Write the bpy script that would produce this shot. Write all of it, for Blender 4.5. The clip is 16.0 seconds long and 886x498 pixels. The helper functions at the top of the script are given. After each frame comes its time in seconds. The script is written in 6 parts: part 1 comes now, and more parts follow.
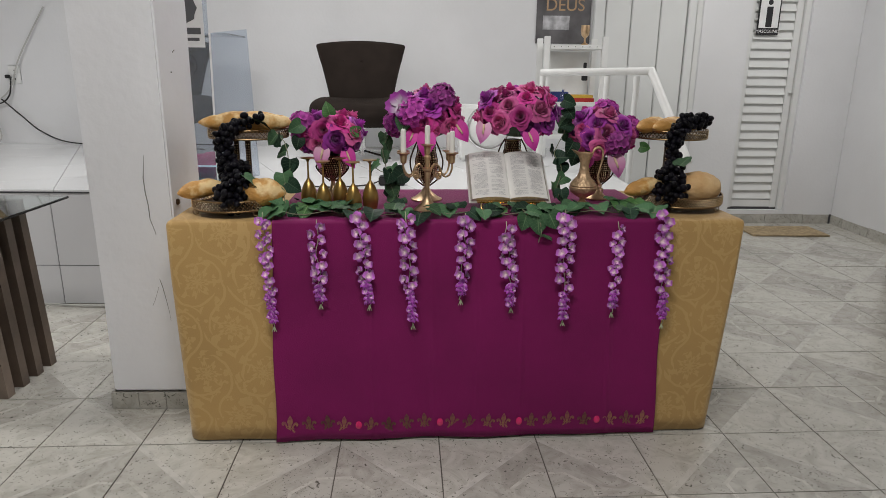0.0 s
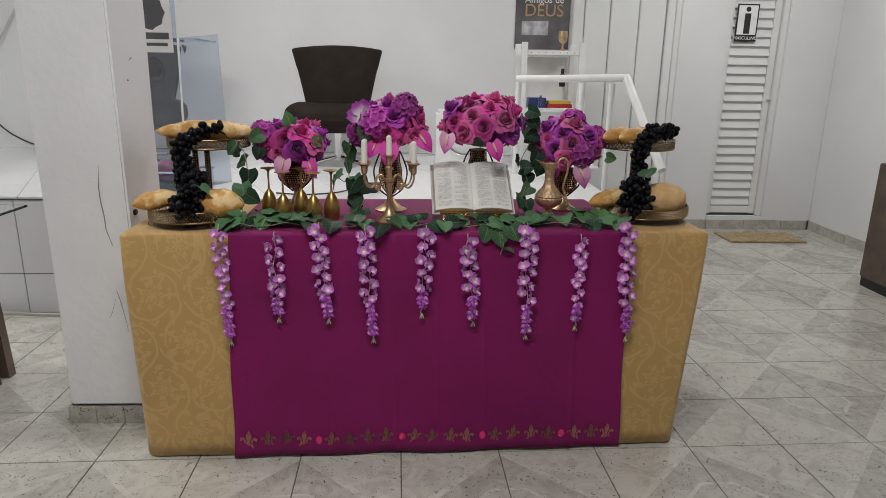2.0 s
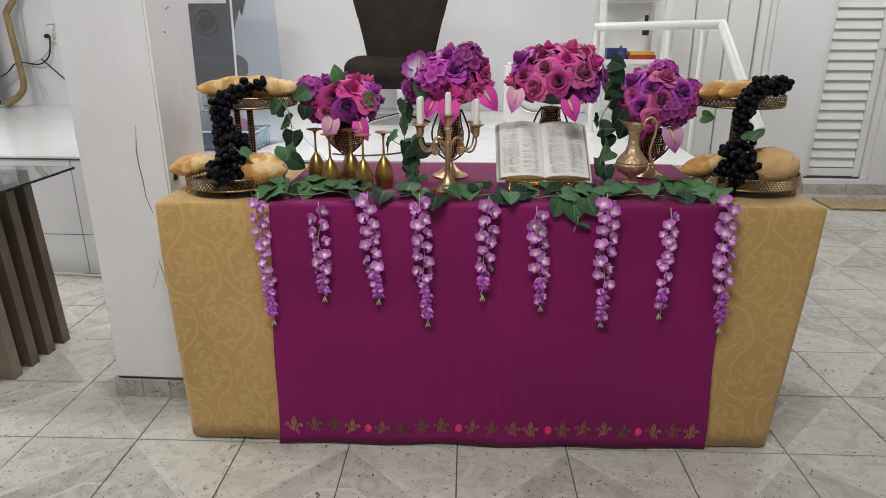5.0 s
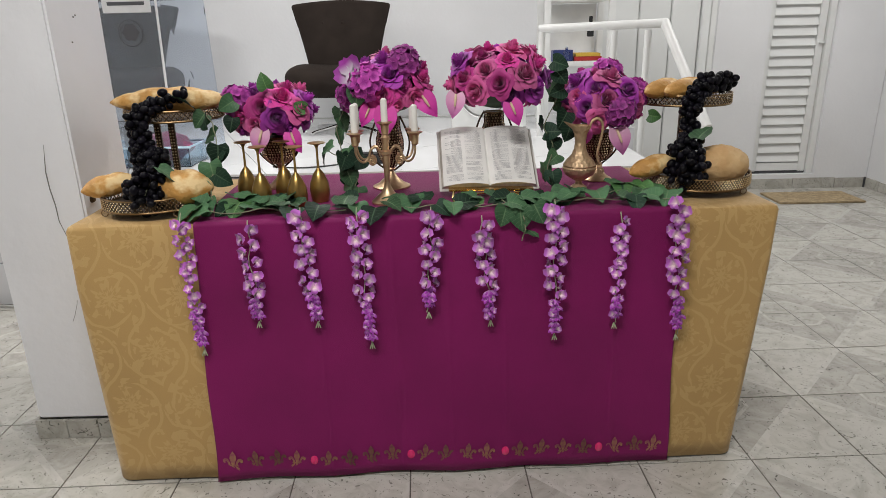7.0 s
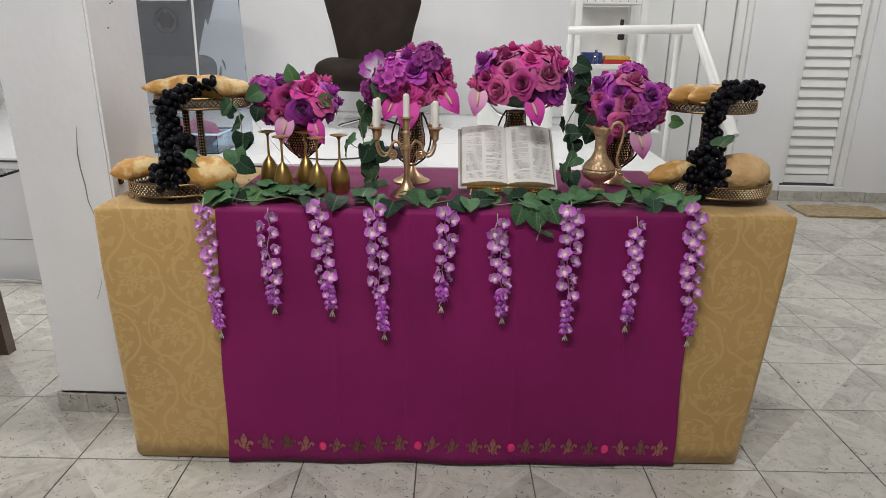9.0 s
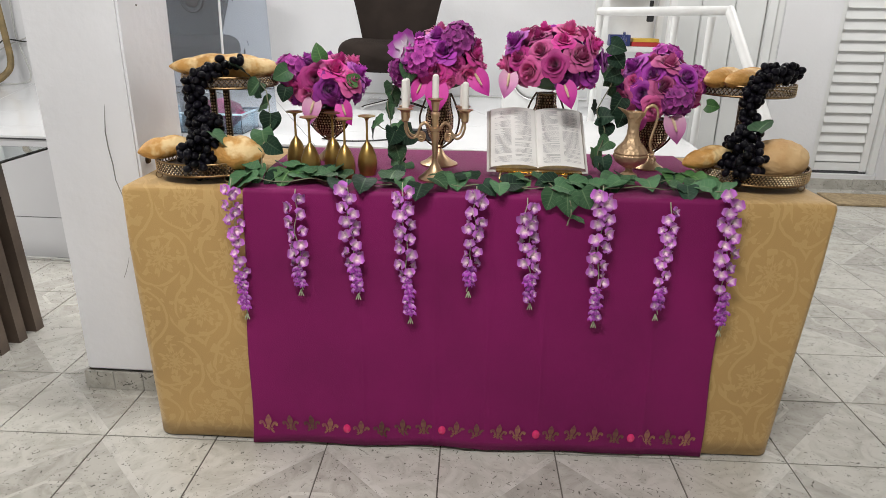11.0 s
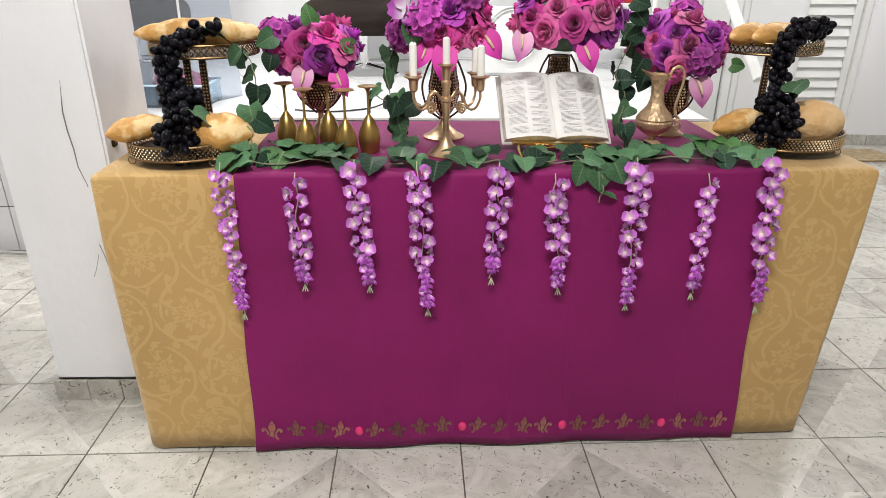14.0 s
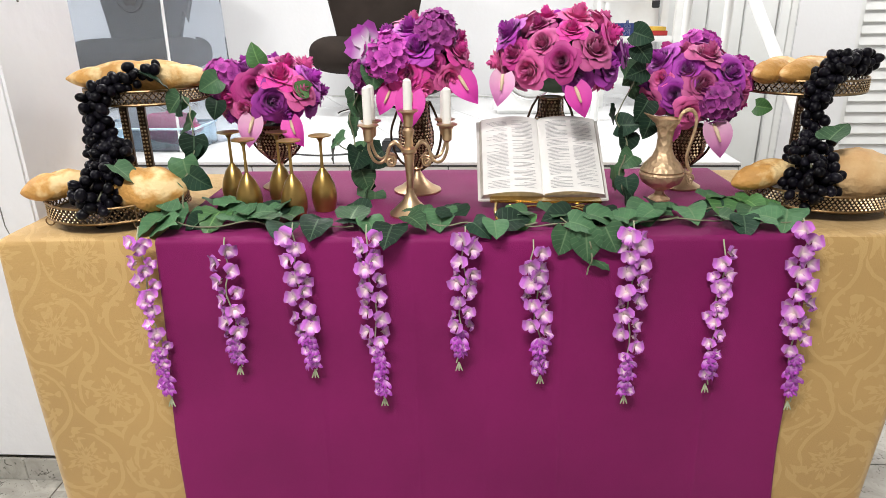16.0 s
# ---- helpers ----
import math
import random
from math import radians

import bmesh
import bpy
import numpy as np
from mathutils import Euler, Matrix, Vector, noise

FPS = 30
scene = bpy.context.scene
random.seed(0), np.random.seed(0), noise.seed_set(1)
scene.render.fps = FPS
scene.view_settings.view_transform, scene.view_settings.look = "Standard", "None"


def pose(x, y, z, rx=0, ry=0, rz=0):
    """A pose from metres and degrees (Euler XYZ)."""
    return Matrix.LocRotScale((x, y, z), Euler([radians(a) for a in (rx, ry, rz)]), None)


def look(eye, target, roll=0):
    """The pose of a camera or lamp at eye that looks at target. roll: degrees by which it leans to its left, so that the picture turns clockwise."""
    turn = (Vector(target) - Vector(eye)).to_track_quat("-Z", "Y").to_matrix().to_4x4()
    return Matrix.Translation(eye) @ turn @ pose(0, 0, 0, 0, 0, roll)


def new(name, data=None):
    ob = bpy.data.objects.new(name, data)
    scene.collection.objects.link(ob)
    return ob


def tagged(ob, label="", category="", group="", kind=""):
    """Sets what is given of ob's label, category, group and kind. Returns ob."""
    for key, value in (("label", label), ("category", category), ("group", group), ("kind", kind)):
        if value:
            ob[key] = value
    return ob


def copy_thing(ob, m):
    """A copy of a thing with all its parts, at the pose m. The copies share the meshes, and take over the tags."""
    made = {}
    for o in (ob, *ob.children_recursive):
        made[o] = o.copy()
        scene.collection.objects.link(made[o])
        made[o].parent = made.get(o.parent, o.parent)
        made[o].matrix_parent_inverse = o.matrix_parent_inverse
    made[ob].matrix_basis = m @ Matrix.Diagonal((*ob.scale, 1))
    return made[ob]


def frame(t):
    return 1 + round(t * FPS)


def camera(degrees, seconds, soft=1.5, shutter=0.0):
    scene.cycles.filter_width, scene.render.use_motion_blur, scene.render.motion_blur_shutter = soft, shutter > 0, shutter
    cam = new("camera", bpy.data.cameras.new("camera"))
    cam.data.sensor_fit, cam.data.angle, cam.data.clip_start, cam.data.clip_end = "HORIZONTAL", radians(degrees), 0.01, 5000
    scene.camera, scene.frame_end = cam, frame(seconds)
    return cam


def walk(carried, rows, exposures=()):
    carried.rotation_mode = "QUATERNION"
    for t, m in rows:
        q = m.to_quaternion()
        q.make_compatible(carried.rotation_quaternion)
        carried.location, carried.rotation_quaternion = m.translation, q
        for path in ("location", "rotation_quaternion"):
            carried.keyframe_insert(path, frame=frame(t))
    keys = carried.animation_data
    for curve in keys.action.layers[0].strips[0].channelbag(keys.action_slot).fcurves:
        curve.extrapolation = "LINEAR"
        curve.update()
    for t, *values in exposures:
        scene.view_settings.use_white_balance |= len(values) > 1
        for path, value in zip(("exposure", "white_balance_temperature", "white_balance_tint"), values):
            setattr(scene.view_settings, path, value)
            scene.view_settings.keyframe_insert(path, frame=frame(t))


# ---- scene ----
cam = camera(68.5, 16.0, soft=0.6)
PATH = [
    (0, (0.032, -0.078, 1.269), (0.075, 1.852, 0.745), 0.6),
    (0.5, (0.04, -0.076, 1.27), (0.084, 1.855, 0.752), 0.6),
    (1, (0.051, -0.068, 1.269), (0.105, 1.865, 0.758), 0.5),
    (1.5, (0.086, -0.056, 1.284), (0.145, 1.876, 0.772), 0.6),
    (2, (0.129, -0.04, 1.297), (0.203, 1.89, 0.778), 0.9),
    (2.5, (0.163, -0.038, 1.308), (0.177, 1.891, 0.778), 1.1),
    (3, (0.188, -0.01, 1.301), (0.061, 1.908, 0.748), 1.0),
    (3.5, (0.208, 0.004, 1.296), (0.027, 1.909, 0.716), 1.1),
    (4, (0.157, 0.047, 1.284), (-0.057, 1.928, 0.641), -0.0),
    (4.2, (0.137, 0.088, 1.284), (-0.009, 1.976, 0.641), 0.6),
    (6.3, (0.184, 0.317, 1.266), (0.053, 2.2, 0.608), -0.8),
    (6.5, (0.189, 0.323, 1.266), (0.067, 2.214, 0.627), -1.2),
    (7, (0.192, 0.339, 1.261), (0.182, 2.238, 0.632), -1.3),
    (7.5, (0.204, 0.332, 1.267), (0.188, 2.233, 0.645), -0.7),
    (8, (0.209, 0.325, 1.267), (0.183, 2.225, 0.643), 0.1),
    (8.5, (0.211, 0.315, 1.268), (0.161, 2.212, 0.635), 0.3),
    (9, (0.215, 0.317, 1.262), (0.134, 2.212, 0.627), 0.7),
    (11.5, (0.181, 0.34, 1.253), (0.015, 2.21, 0.562), 1.0),
    (12, (0.182, 0.327, 1.251), (-0.029, 2.192, 0.56), 0.7),
    (12.5, (0.141, 0.341, 1.257), (-0.061, 2.207, 0.566), 0.9),
    (13, (0.086, 0.412, 1.253), (-0.066, 2.283, 0.561), 1.2),
    (13.5, (0.018, 0.481, 1.261), (-0.051, 2.347, 0.545), 0.2),
    (14, (0.006, 0.512, 1.241), (0.02, 2.352, 0.457), 0.3),
    (14.5, (0.08, 0.579, 1.228), (0.05, 2.425, 0.458), -1.0),
    (15, (0.147, 0.671, 1.242), (0.03, 2.506, 0.456), -1.1),
    (15.5, (0.171, 0.708, 1.231), (0.057, 2.558, 0.478), -1.0),
    (15.7, (0.15, 0.76, 1.262), (0.053, 2.595, 0.471), -0.5),
    (16, (0.188, 0.791, 1.23), (0.066, 2.663, 0.538), -0.8),
]
EXPOSURES = [(0, -0.40), (3.5, -0.40), (4.0, -0.17), (6.5, -0.09), (9.0, -0.11), (11.5, 0.3), (12.5, 0.5), (14.0, 0.52), (15.0, 0.68), (16.0, 0.68)]
walk(cam, [(t, look(eye, target, roll)) for t, eye, target, roll in PATH], EXPOSURES)

# ---- light ----
world = bpy.data.worlds.new("world")
scene.world = world
world.use_nodes = True
world.node_tree.nodes["Background"].inputs[0].default_value = (0.8, 0.88, 1.0, 1)
world.node_tree.nodes["Background"].inputs[1].default_value = 0.15


# ---- materials ----
def mat(name, color, rough=0.5, metal=0.0, var=0.12, scale=8.0, bump=0.0, bump_scale=60.0, color2=None, sheen=0.0, spec=None, coat=0.0):
    """Base colour with variation at two scales, and fine relief."""
    m = bpy.data.materials.new(name)
    m.use_nodes = True
    t = m.node_tree
    b = t.nodes["Principled BSDF"]
    b.inputs["Roughness"].default_value = rough
    b.inputs["Metallic"].default_value = metal
    if sheen:
        b.inputs["Sheen Weight"].default_value = sheen
    if coat:
        b.inputs["Coat Weight"].default_value = coat
        b.inputs["Coat Roughness"].default_value = 0.08
    if spec is not None:
        b.inputs["Specular IOR Level"].default_value = spec
    tc = t.nodes.new("ShaderNodeTexCoord")
    n1 = t.nodes.new("ShaderNodeTexNoise")
    n1.inputs["Scale"].default_value = scale
    n1.inputs["Detail"].default_value = 6
    t.links.new(tc.outputs["Object"], n1.inputs["Vector"])
    r = t.nodes.new("ShaderNodeValToRGB")
    c2 = color2 or tuple(c * (1 - var) for c in color)
    c1 = color if color2 else tuple(min(1, c * (1 + var * 0.6)) for c in color)
    r.color_ramp.elements[0].color = (*c2, 1)
    r.color_ramp.elements[1].color = (*c1, 1)
    r.color_ramp.elements[0].position = 0.3
    r.color_ramp.elements[1].position = 0.68
    t.links.new(n1.outputs["Fac"], r.inputs["Fac"])
    t.links.new(r.outputs["Color"], b.inputs["Base Color"])
    if bump:
        n2 = t.nodes.new("ShaderNodeTexNoise")
        n2.inputs["Scale"].default_value = bump_scale
        n2.inputs["Detail"].default_value = 4
        t.links.new(tc.outputs["Object"], n2.inputs["Vector"])
        bp = t.nodes.new("ShaderNodeBump")
        bp.inputs["Strength"].default_value = bump
        bp.inputs["Distance"].default_value = 0.01
        t.links.new(n2.outputs["Fac"], bp.inputs["Height"])
        t.links.new(bp.outputs["Normal"], b.inputs["Normal"])
    return m


def varied(m, amount=0.25):
    """Value differs from piece to piece by Object Info's Random."""
    t = m.node_tree
    b = t.nodes["Principled BSDF"]
    src = b.inputs["Base Color"].links[0].from_socket
    oi = t.nodes.new("ShaderNodeObjectInfo")
    mr = t.nodes.new("ShaderNodeMapRange")
    mr.inputs["To Min"].default_value = 1 - amount
    mr.inputs["To Max"].default_value = 1 + amount
    hs = t.nodes.new("ShaderNodeHueSaturation")
    t.links.new(oi.outputs["Random"], mr.inputs["Value"])
    t.links.new(mr.outputs["Result"], hs.inputs["Value"])
    t.links.new(src, hs.inputs["Color"])
    t.links.new(hs.outputs["Color"], b.inputs["Base Color"])
    return m


def marble(name, base, vein, amount, rough=0.22, offset=0.0):
    m = bpy.data.materials.new(name)
    m.use_nodes = True
    t = m.node_tree
    b = t.nodes["Principled BSDF"]
    b.inputs["Roughness"].default_value = rough
    geo = t.nodes.new("ShaderNodeNewGeometry")
    oi = t.nodes.new("ShaderNodeObjectInfo")
    add = t.nodes.new("ShaderNodeVectorMath")
    add.operation = "MULTIPLY_ADD"
    add.inputs[1].default_value = (1, 1, 1)
    cmb = t.nodes.new("ShaderNodeCombineXYZ")
    mul = t.nodes.new("ShaderNodeMath")
    mul.operation = "MULTIPLY"
    mul.inputs[1].default_value = 3.0
    t.links.new(oi.outputs["Random"], mul.inputs[0])
    t.links.new(mul.outputs[0], cmb.inputs[2])
    cmb.inputs[0].default_value = offset
    t.links.new(geo.outputs["Position"], add.inputs[0])
    t.links.new(cmb.outputs[0], add.inputs[2])
    n = t.nodes.new("ShaderNodeTexNoise")
    n.inputs["Scale"].default_value = 9
    n.inputs["Detail"].default_value = 8
    n.inputs["Roughness"].default_value = 0.62
    n.inputs["Distortion"].default_value = 1.6
    t.links.new(add.outputs[0], n.inputs["Vector"])
    r = t.nodes.new("ShaderNodeValToRGB")
    e = r.color_ramp.elements
    e[0].position, e[0].color = 0.34, (*vein, 1)
    e[1].position, e[1].color = 0.34 + amount, (*base, 1)
    t.links.new(n.outputs["Fac"], r.inputs["Fac"])
    n2 = t.nodes.new("ShaderNodeTexNoise")
    n2.inputs["Scale"].default_value = 40
    n2.inputs["Detail"].default_value = 6
    n2.inputs["Distortion"].default_value = 2.5
    t.links.new(add.outputs[0], n2.inputs["Vector"])
    r2 = t.nodes.new("ShaderNodeValToRGB")
    f = r2.color_ramp.elements
    f[0].position, f[0].color = 0.31, tuple(v * 0.42 for v in vein) + (1,)
    f[1].position, f[1].color = 0.385, (1, 1, 1, 1)
    t.links.new(n2.outputs["Fac"], r2.inputs["Fac"])
    mx = t.nodes.new("ShaderNodeMix")
    mx.data_type, mx.blend_type = "RGBA", "MULTIPLY"
    mx.inputs["Factor"].default_value = 0.85
    t.links.new(r.outputs["Color"], mx.inputs["A"])
    t.links.new(r2.outputs["Color"], mx.inputs["B"])
    t.links.new(mx.outputs["Result"], b.inputs["Base Color"])
    return m


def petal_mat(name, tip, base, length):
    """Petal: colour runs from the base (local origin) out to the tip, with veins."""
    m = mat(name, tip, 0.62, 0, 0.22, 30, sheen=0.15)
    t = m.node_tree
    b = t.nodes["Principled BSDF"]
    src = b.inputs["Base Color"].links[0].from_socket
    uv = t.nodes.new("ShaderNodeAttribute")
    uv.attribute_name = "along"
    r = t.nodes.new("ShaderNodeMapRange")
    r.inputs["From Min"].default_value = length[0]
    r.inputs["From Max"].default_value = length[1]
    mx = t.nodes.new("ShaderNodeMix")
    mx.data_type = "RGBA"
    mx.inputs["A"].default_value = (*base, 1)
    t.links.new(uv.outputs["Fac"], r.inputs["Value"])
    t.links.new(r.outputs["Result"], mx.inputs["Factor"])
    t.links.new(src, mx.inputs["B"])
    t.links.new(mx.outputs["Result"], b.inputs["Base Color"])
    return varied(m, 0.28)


def veined(m, color):
    """Paler midrib and side veins, from the leaf's own coordinates."""
    t = m.node_tree
    b = t.nodes["Principled BSDF"]
    src = b.inputs["Base Color"].links[0].from_socket
    at = []
    for name in ("across", "along"):
        n = t.nodes.new("ShaderNodeAttribute")
        n.attribute_name = name
        at.append(n.outputs["Fac"])

    def op(kind, a, c):
        n = t.nodes.new("ShaderNodeMath")
        n.operation = kind
        for i, v in enumerate((a, c)):
            if isinstance(v, (int, float)):
                n.inputs[i].default_value = v
            else:
                t.links.new(v, n.inputs[i])
        return n.outputs[0]
    au = op("ABSOLUTE", at[0], 0)
    rib = op("LESS_THAN", au, 0.055)
    side = op("GREATER_THAN", op("SINE", op("MULTIPLY", op("SUBTRACT", at[1], op("MULTIPLY", au, 0.22)), 40), 0), 0.93)
    fac = op("MULTIPLY", op("MAXIMUM", rib, op("MULTIPLY", side, 0.55)), 0.6)
    mx = t.nodes.new("ShaderNodeMix")
    mx.data_type = "RGBA"
    mx.inputs["B"].default_value = (*color, 1)
    t.links.new(fac, mx.inputs["Factor"])
    t.links.new(src, mx.inputs["A"])
    t.links.new(mx.outputs["Result"], b.inputs["Base Color"])
    return m


def emit(name, color, strength):
    m = bpy.data.materials.new(name)
    m.use_nodes = True
    b = m.node_tree.nodes["Principled BSDF"]
    b.inputs["Base Color"].default_value = (*color, 1)
    b.inputs["Emission Color"].default_value = (*color, 1)
    b.inputs["Emission Strength"].default_value = strength
    return m


def glass(name, color, rough=0.02):
    m = bpy.data.materials.new(name)
    m.use_nodes = True
    b = m.node_tree.nodes["Principled BSDF"]
    b.inputs["Base Color"].default_value = (*color, 1)
    b.inputs["Transmission Weight"].default_value = 1
    b.inputs["Roughness"].default_value = rough
    b.inputs["IOR"].default_value = 1.45
    return m


WALL = mat("white_wall_paint", (0.74, 0.745, 0.76), 0.7, 0, 0.05, 1.6, 0.12, 45)
PILLAR = mat("old_white_paint", (0.82, 0.825, 0.855), 0.75, 0, 0.06, 2.2, 0.22, 28)
CEIL = mat("ceiling_paint", (0.78, 0.78, 0.78), 0.8, 0, 0.03)
CRACK = mat("crack_dark", (0.2, 0.19, 0.18), 0.9)
MARBLE_A = marble("marble_tile_plain", (0.555, 0.54, 0.495), (0.43, 0.415, 0.37), 0.22)
MARBLE_B = marble("marble_tile_band", (0.565, 0.55, 0.51), (0.43, 0.415, 0.38), 0.22, offset=5)
MARBLE_C = marble("marble_tile_dark", (0.485, 0.47, 0.43), (0.36, 0.35, 0.31), 0.22, offset=9)
MARBLE_D = marble("marble_tile_second", (0.475, 0.46, 0.42), (0.345, 0.33, 0.295), 0.26, offset=14)
GROUT = mat("grout", (0.13, 0.115, 0.10), 0.9, 0, 0.4, 3)
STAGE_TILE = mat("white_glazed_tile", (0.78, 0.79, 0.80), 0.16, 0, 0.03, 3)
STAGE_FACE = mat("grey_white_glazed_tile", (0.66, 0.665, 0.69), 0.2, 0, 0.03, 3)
JOINT = mat("tile_joint", (0.06, 0.06, 0.065), 0.8)
JOINT_L = mat("tile_joint_light", (0.36, 0.36, 0.36), 0.8)
DOOR_WHITE = mat("white_aluminium", (0.74, 0.75, 0.74), 0.35, 0.0, 0.04, 4)
PVC = mat("white_pvc", (0.74, 0.755, 0.75), 0.4, 0, 0.04, 2)
WHITE_METAL = mat("white_painted_steel", (0.8, 0.81, 0.8), 0.35, 0, 0.06, 10, 0.05, 40)
BLACK = mat("black_print", (0.015, 0.015, 0.017), 0.5)
WHITE = mat("white_print", (0.82, 0.82, 0.82), 0.5)
PURPLE = mat("purple_satin_cloth", (0.212, 0.006, 0.100), 0.62, 0, 0.16, 3.0, 0.18, 420, sheen=0.06, spec=0.25)
GEM = mat("pink_gem", (0.75, 0.02, 0.16), 0.12, 0, 0.1, 20, coat=0.6)
BREAD = mat("bread_crust", (0.62, 0.33, 0.09), 0.62, 0, 0.2, 14, 0.5, 70, color2=(0.74, 0.5, 0.22))
BREAD_PALE = mat("pale_floured_crust", (0.74, 0.52, 0.27), 0.75, 0, 0.2, 12, 0.6, 60, color2=(0.56, 0.31, 0.12))
GRAPE = varied(mat("black_grape", (0.0045, 0.004, 0.007), 0.32, 0, 0.5, 40, spec=0.13), 0.5)
BRASS = mat("antique_brass", (0.30, 0.20, 0.10), 0.38, 1.0, 0.35, 30, 0.15, 120)
BRASS_DARK = mat("dark_bronze_lattice", (0.10, 0.065, 0.04), 0.42, 1.0, 0.4, 40, 0.1, 120)
BEAD = mat("brass_bead", (0.66, 0.52, 0.33), 0.42, 1.0, 0.25, 60)
GOLD_GLASS = mat("gold_painted_glass", (0.42, 0.27, 0.08), 0.3, 0.85, 0.3, 18, coat=0.2)
ROSE_GOLD = mat("pale_gold_metal", (0.62, 0.44, 0.27), 0.38, 1.0, 0.2, 30, 0.1, 90)
BRIGHT_GOLD = mat("bright_gold", (0.55, 0.38, 0.13), 0.25, 1.0, 0.2, 30)
WAX = mat("white_wax", (0.82, 0.8, 0.76), 0.5, 0, 0.03)
PAGE = mat("bible_page", (0.84, 0.83, 0.80), 0.7, 0, 0.04, 20)
PAGE_EDGE = mat("page_edges", (0.6, 0.57, 0.5), 0.8, 0, 0.15, 90)
PAGE_TEXT = mat("page_print", (0.30, 0.30, 0.33), 0.8)
COVER = mat("pale_leather_cover", (0.62, 0.6, 0.57), 0.6)
LEAF_A = veined(varied(mat("green_leaf", (0.042, 0.105, 0.052), 0.5, 0, 0.3, 24, 0.2, 60, color2=(0.078, 0.175, 0.082), spec=0.28), 0.45), (0.17, 0.27, 0.14))
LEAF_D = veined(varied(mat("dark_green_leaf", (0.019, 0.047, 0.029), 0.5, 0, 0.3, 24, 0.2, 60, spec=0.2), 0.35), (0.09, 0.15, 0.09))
LEAF_L = veined(varied(mat("fresh_green_leaf", (0.075, 0.20, 0.06), 0.5, 0, 0.3, 24), 0.25), (0.2, 0.36, 0.13))
STEM = mat("vine_stem", (0.20, 0.21, 0.13), 0.6)
STEM_PALE = mat("pale_flower_stem", (0.42, 0.46, 0.30), 0.6)
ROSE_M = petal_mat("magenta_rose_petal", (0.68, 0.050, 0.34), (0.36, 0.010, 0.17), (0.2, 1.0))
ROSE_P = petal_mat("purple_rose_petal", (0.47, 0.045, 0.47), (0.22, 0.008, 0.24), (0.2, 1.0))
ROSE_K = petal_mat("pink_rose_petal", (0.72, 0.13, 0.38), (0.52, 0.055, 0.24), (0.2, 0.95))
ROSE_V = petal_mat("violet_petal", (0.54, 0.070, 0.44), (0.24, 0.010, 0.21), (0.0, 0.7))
ANTH = petal_mat("anthurium_pink", (0.60, 0.03, 0.36), (0.64, 0.07, 0.38), (0.1, 0.8))
ANTH_L = petal_mat("anthurium_pale", (0.66, 0.17, 0.50), (0.76, 0.42, 0.60), (0.1, 0.9))
ORCHID = petal_mat("orchid_petal", (0.46, 0.05, 0.46), (0.80, 0.70, 0.82), (0.2, 0.75))
WIST = petal_mat("wisteria_petal", (0.48, 0.12, 0.53), (0.80, 0.66, 0.64), (0.05, 0.62))
WIST_D = petal_mat("wisteria_bud", (0.37, 0.045, 0.42), (0.62, 0.34, 0.62), (0.0, 0.6))
BROWN_FABRIC = mat("dark_brown_fabric", (0.026, 0.020, 0.017), 0.9, 0, 0.25, 6, 0.3, 260, spec=0.08)
CHROME = mat("chrome", (0.75, 0.75, 0.75), 0.15, 1.0, 0.03)
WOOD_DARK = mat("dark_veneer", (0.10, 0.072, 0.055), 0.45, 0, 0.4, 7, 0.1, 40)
# paler copy of dark_veneer: the light on the front board is in its colour
WOOD_LIT = mat("dark_veneer_lit", (0.19, 0.145, 0.115), 0.45, 0, 0.35, 6, 0.1, 40)
TABLE_WOOD = mat("table_wood", (0.3, 0.2, 0.12), 0.5)
STICK = mat("twisted_stick", (0.25, 0.18, 0.08), 0.55, 0, 0.4, 9, 0.4, 30)
CABLE = mat("black_cable", (0.02, 0.02, 0.02), 0.5)
CABLE_W = mat("grey_cable", (0.5, 0.5, 0.48), 0.5)
ACRYL = glass("clear_acrylic", (0.93, 0.96, 0.98))
HAZY = glass("hazy_bluish_acrylic", (0.70, 0.76, 0.84), 0.03)
HAZY.node_tree.nodes["Principled BSDF"].inputs["IOR"].default_value = 1.08
HAZY.node_tree.nodes["Principled BSDF"].inputs["Transmission Weight"].default_value = 0.86
GLASS_TOP = glass("greenish_glass", (0.86, 0.94, 0.93))
STICKER = mat("sticker_white", (0.85, 0.85, 0.86), 0.4)
GREY_PRINT = mat("grey_print", (0.1, 0.1, 0.11), 0.5)
PINK = mat("pink_plastic", (0.8, 0.12, 0.3), 0.5)
BLUE = mat("blue_print", (0.03, 0.05, 0.2), 0.4)
RED = mat("red_cover", (0.45, 0.03, 0.03), 0.5)
YELLOW = mat("yellow_cover", (0.65, 0.42, 0.06), 0.5)
POSTER_A = mat("poster_print", (0.13, 0.125, 0.13), 0.35, 0, 0.5, 5)
POSTER_B = mat("poster_glare", (0.5, 0.5, 0.52), 0.3, 0, 0.5, 14)
LETTER_GOLD = mat("poster_letters", (0.45, 0.3, 0.17), 0.5)
MAT_BROWN = mat("jute_mat", (0.42, 0.32, 0.19), 0.95, 0, 0.3, 30, 0.8, 200)


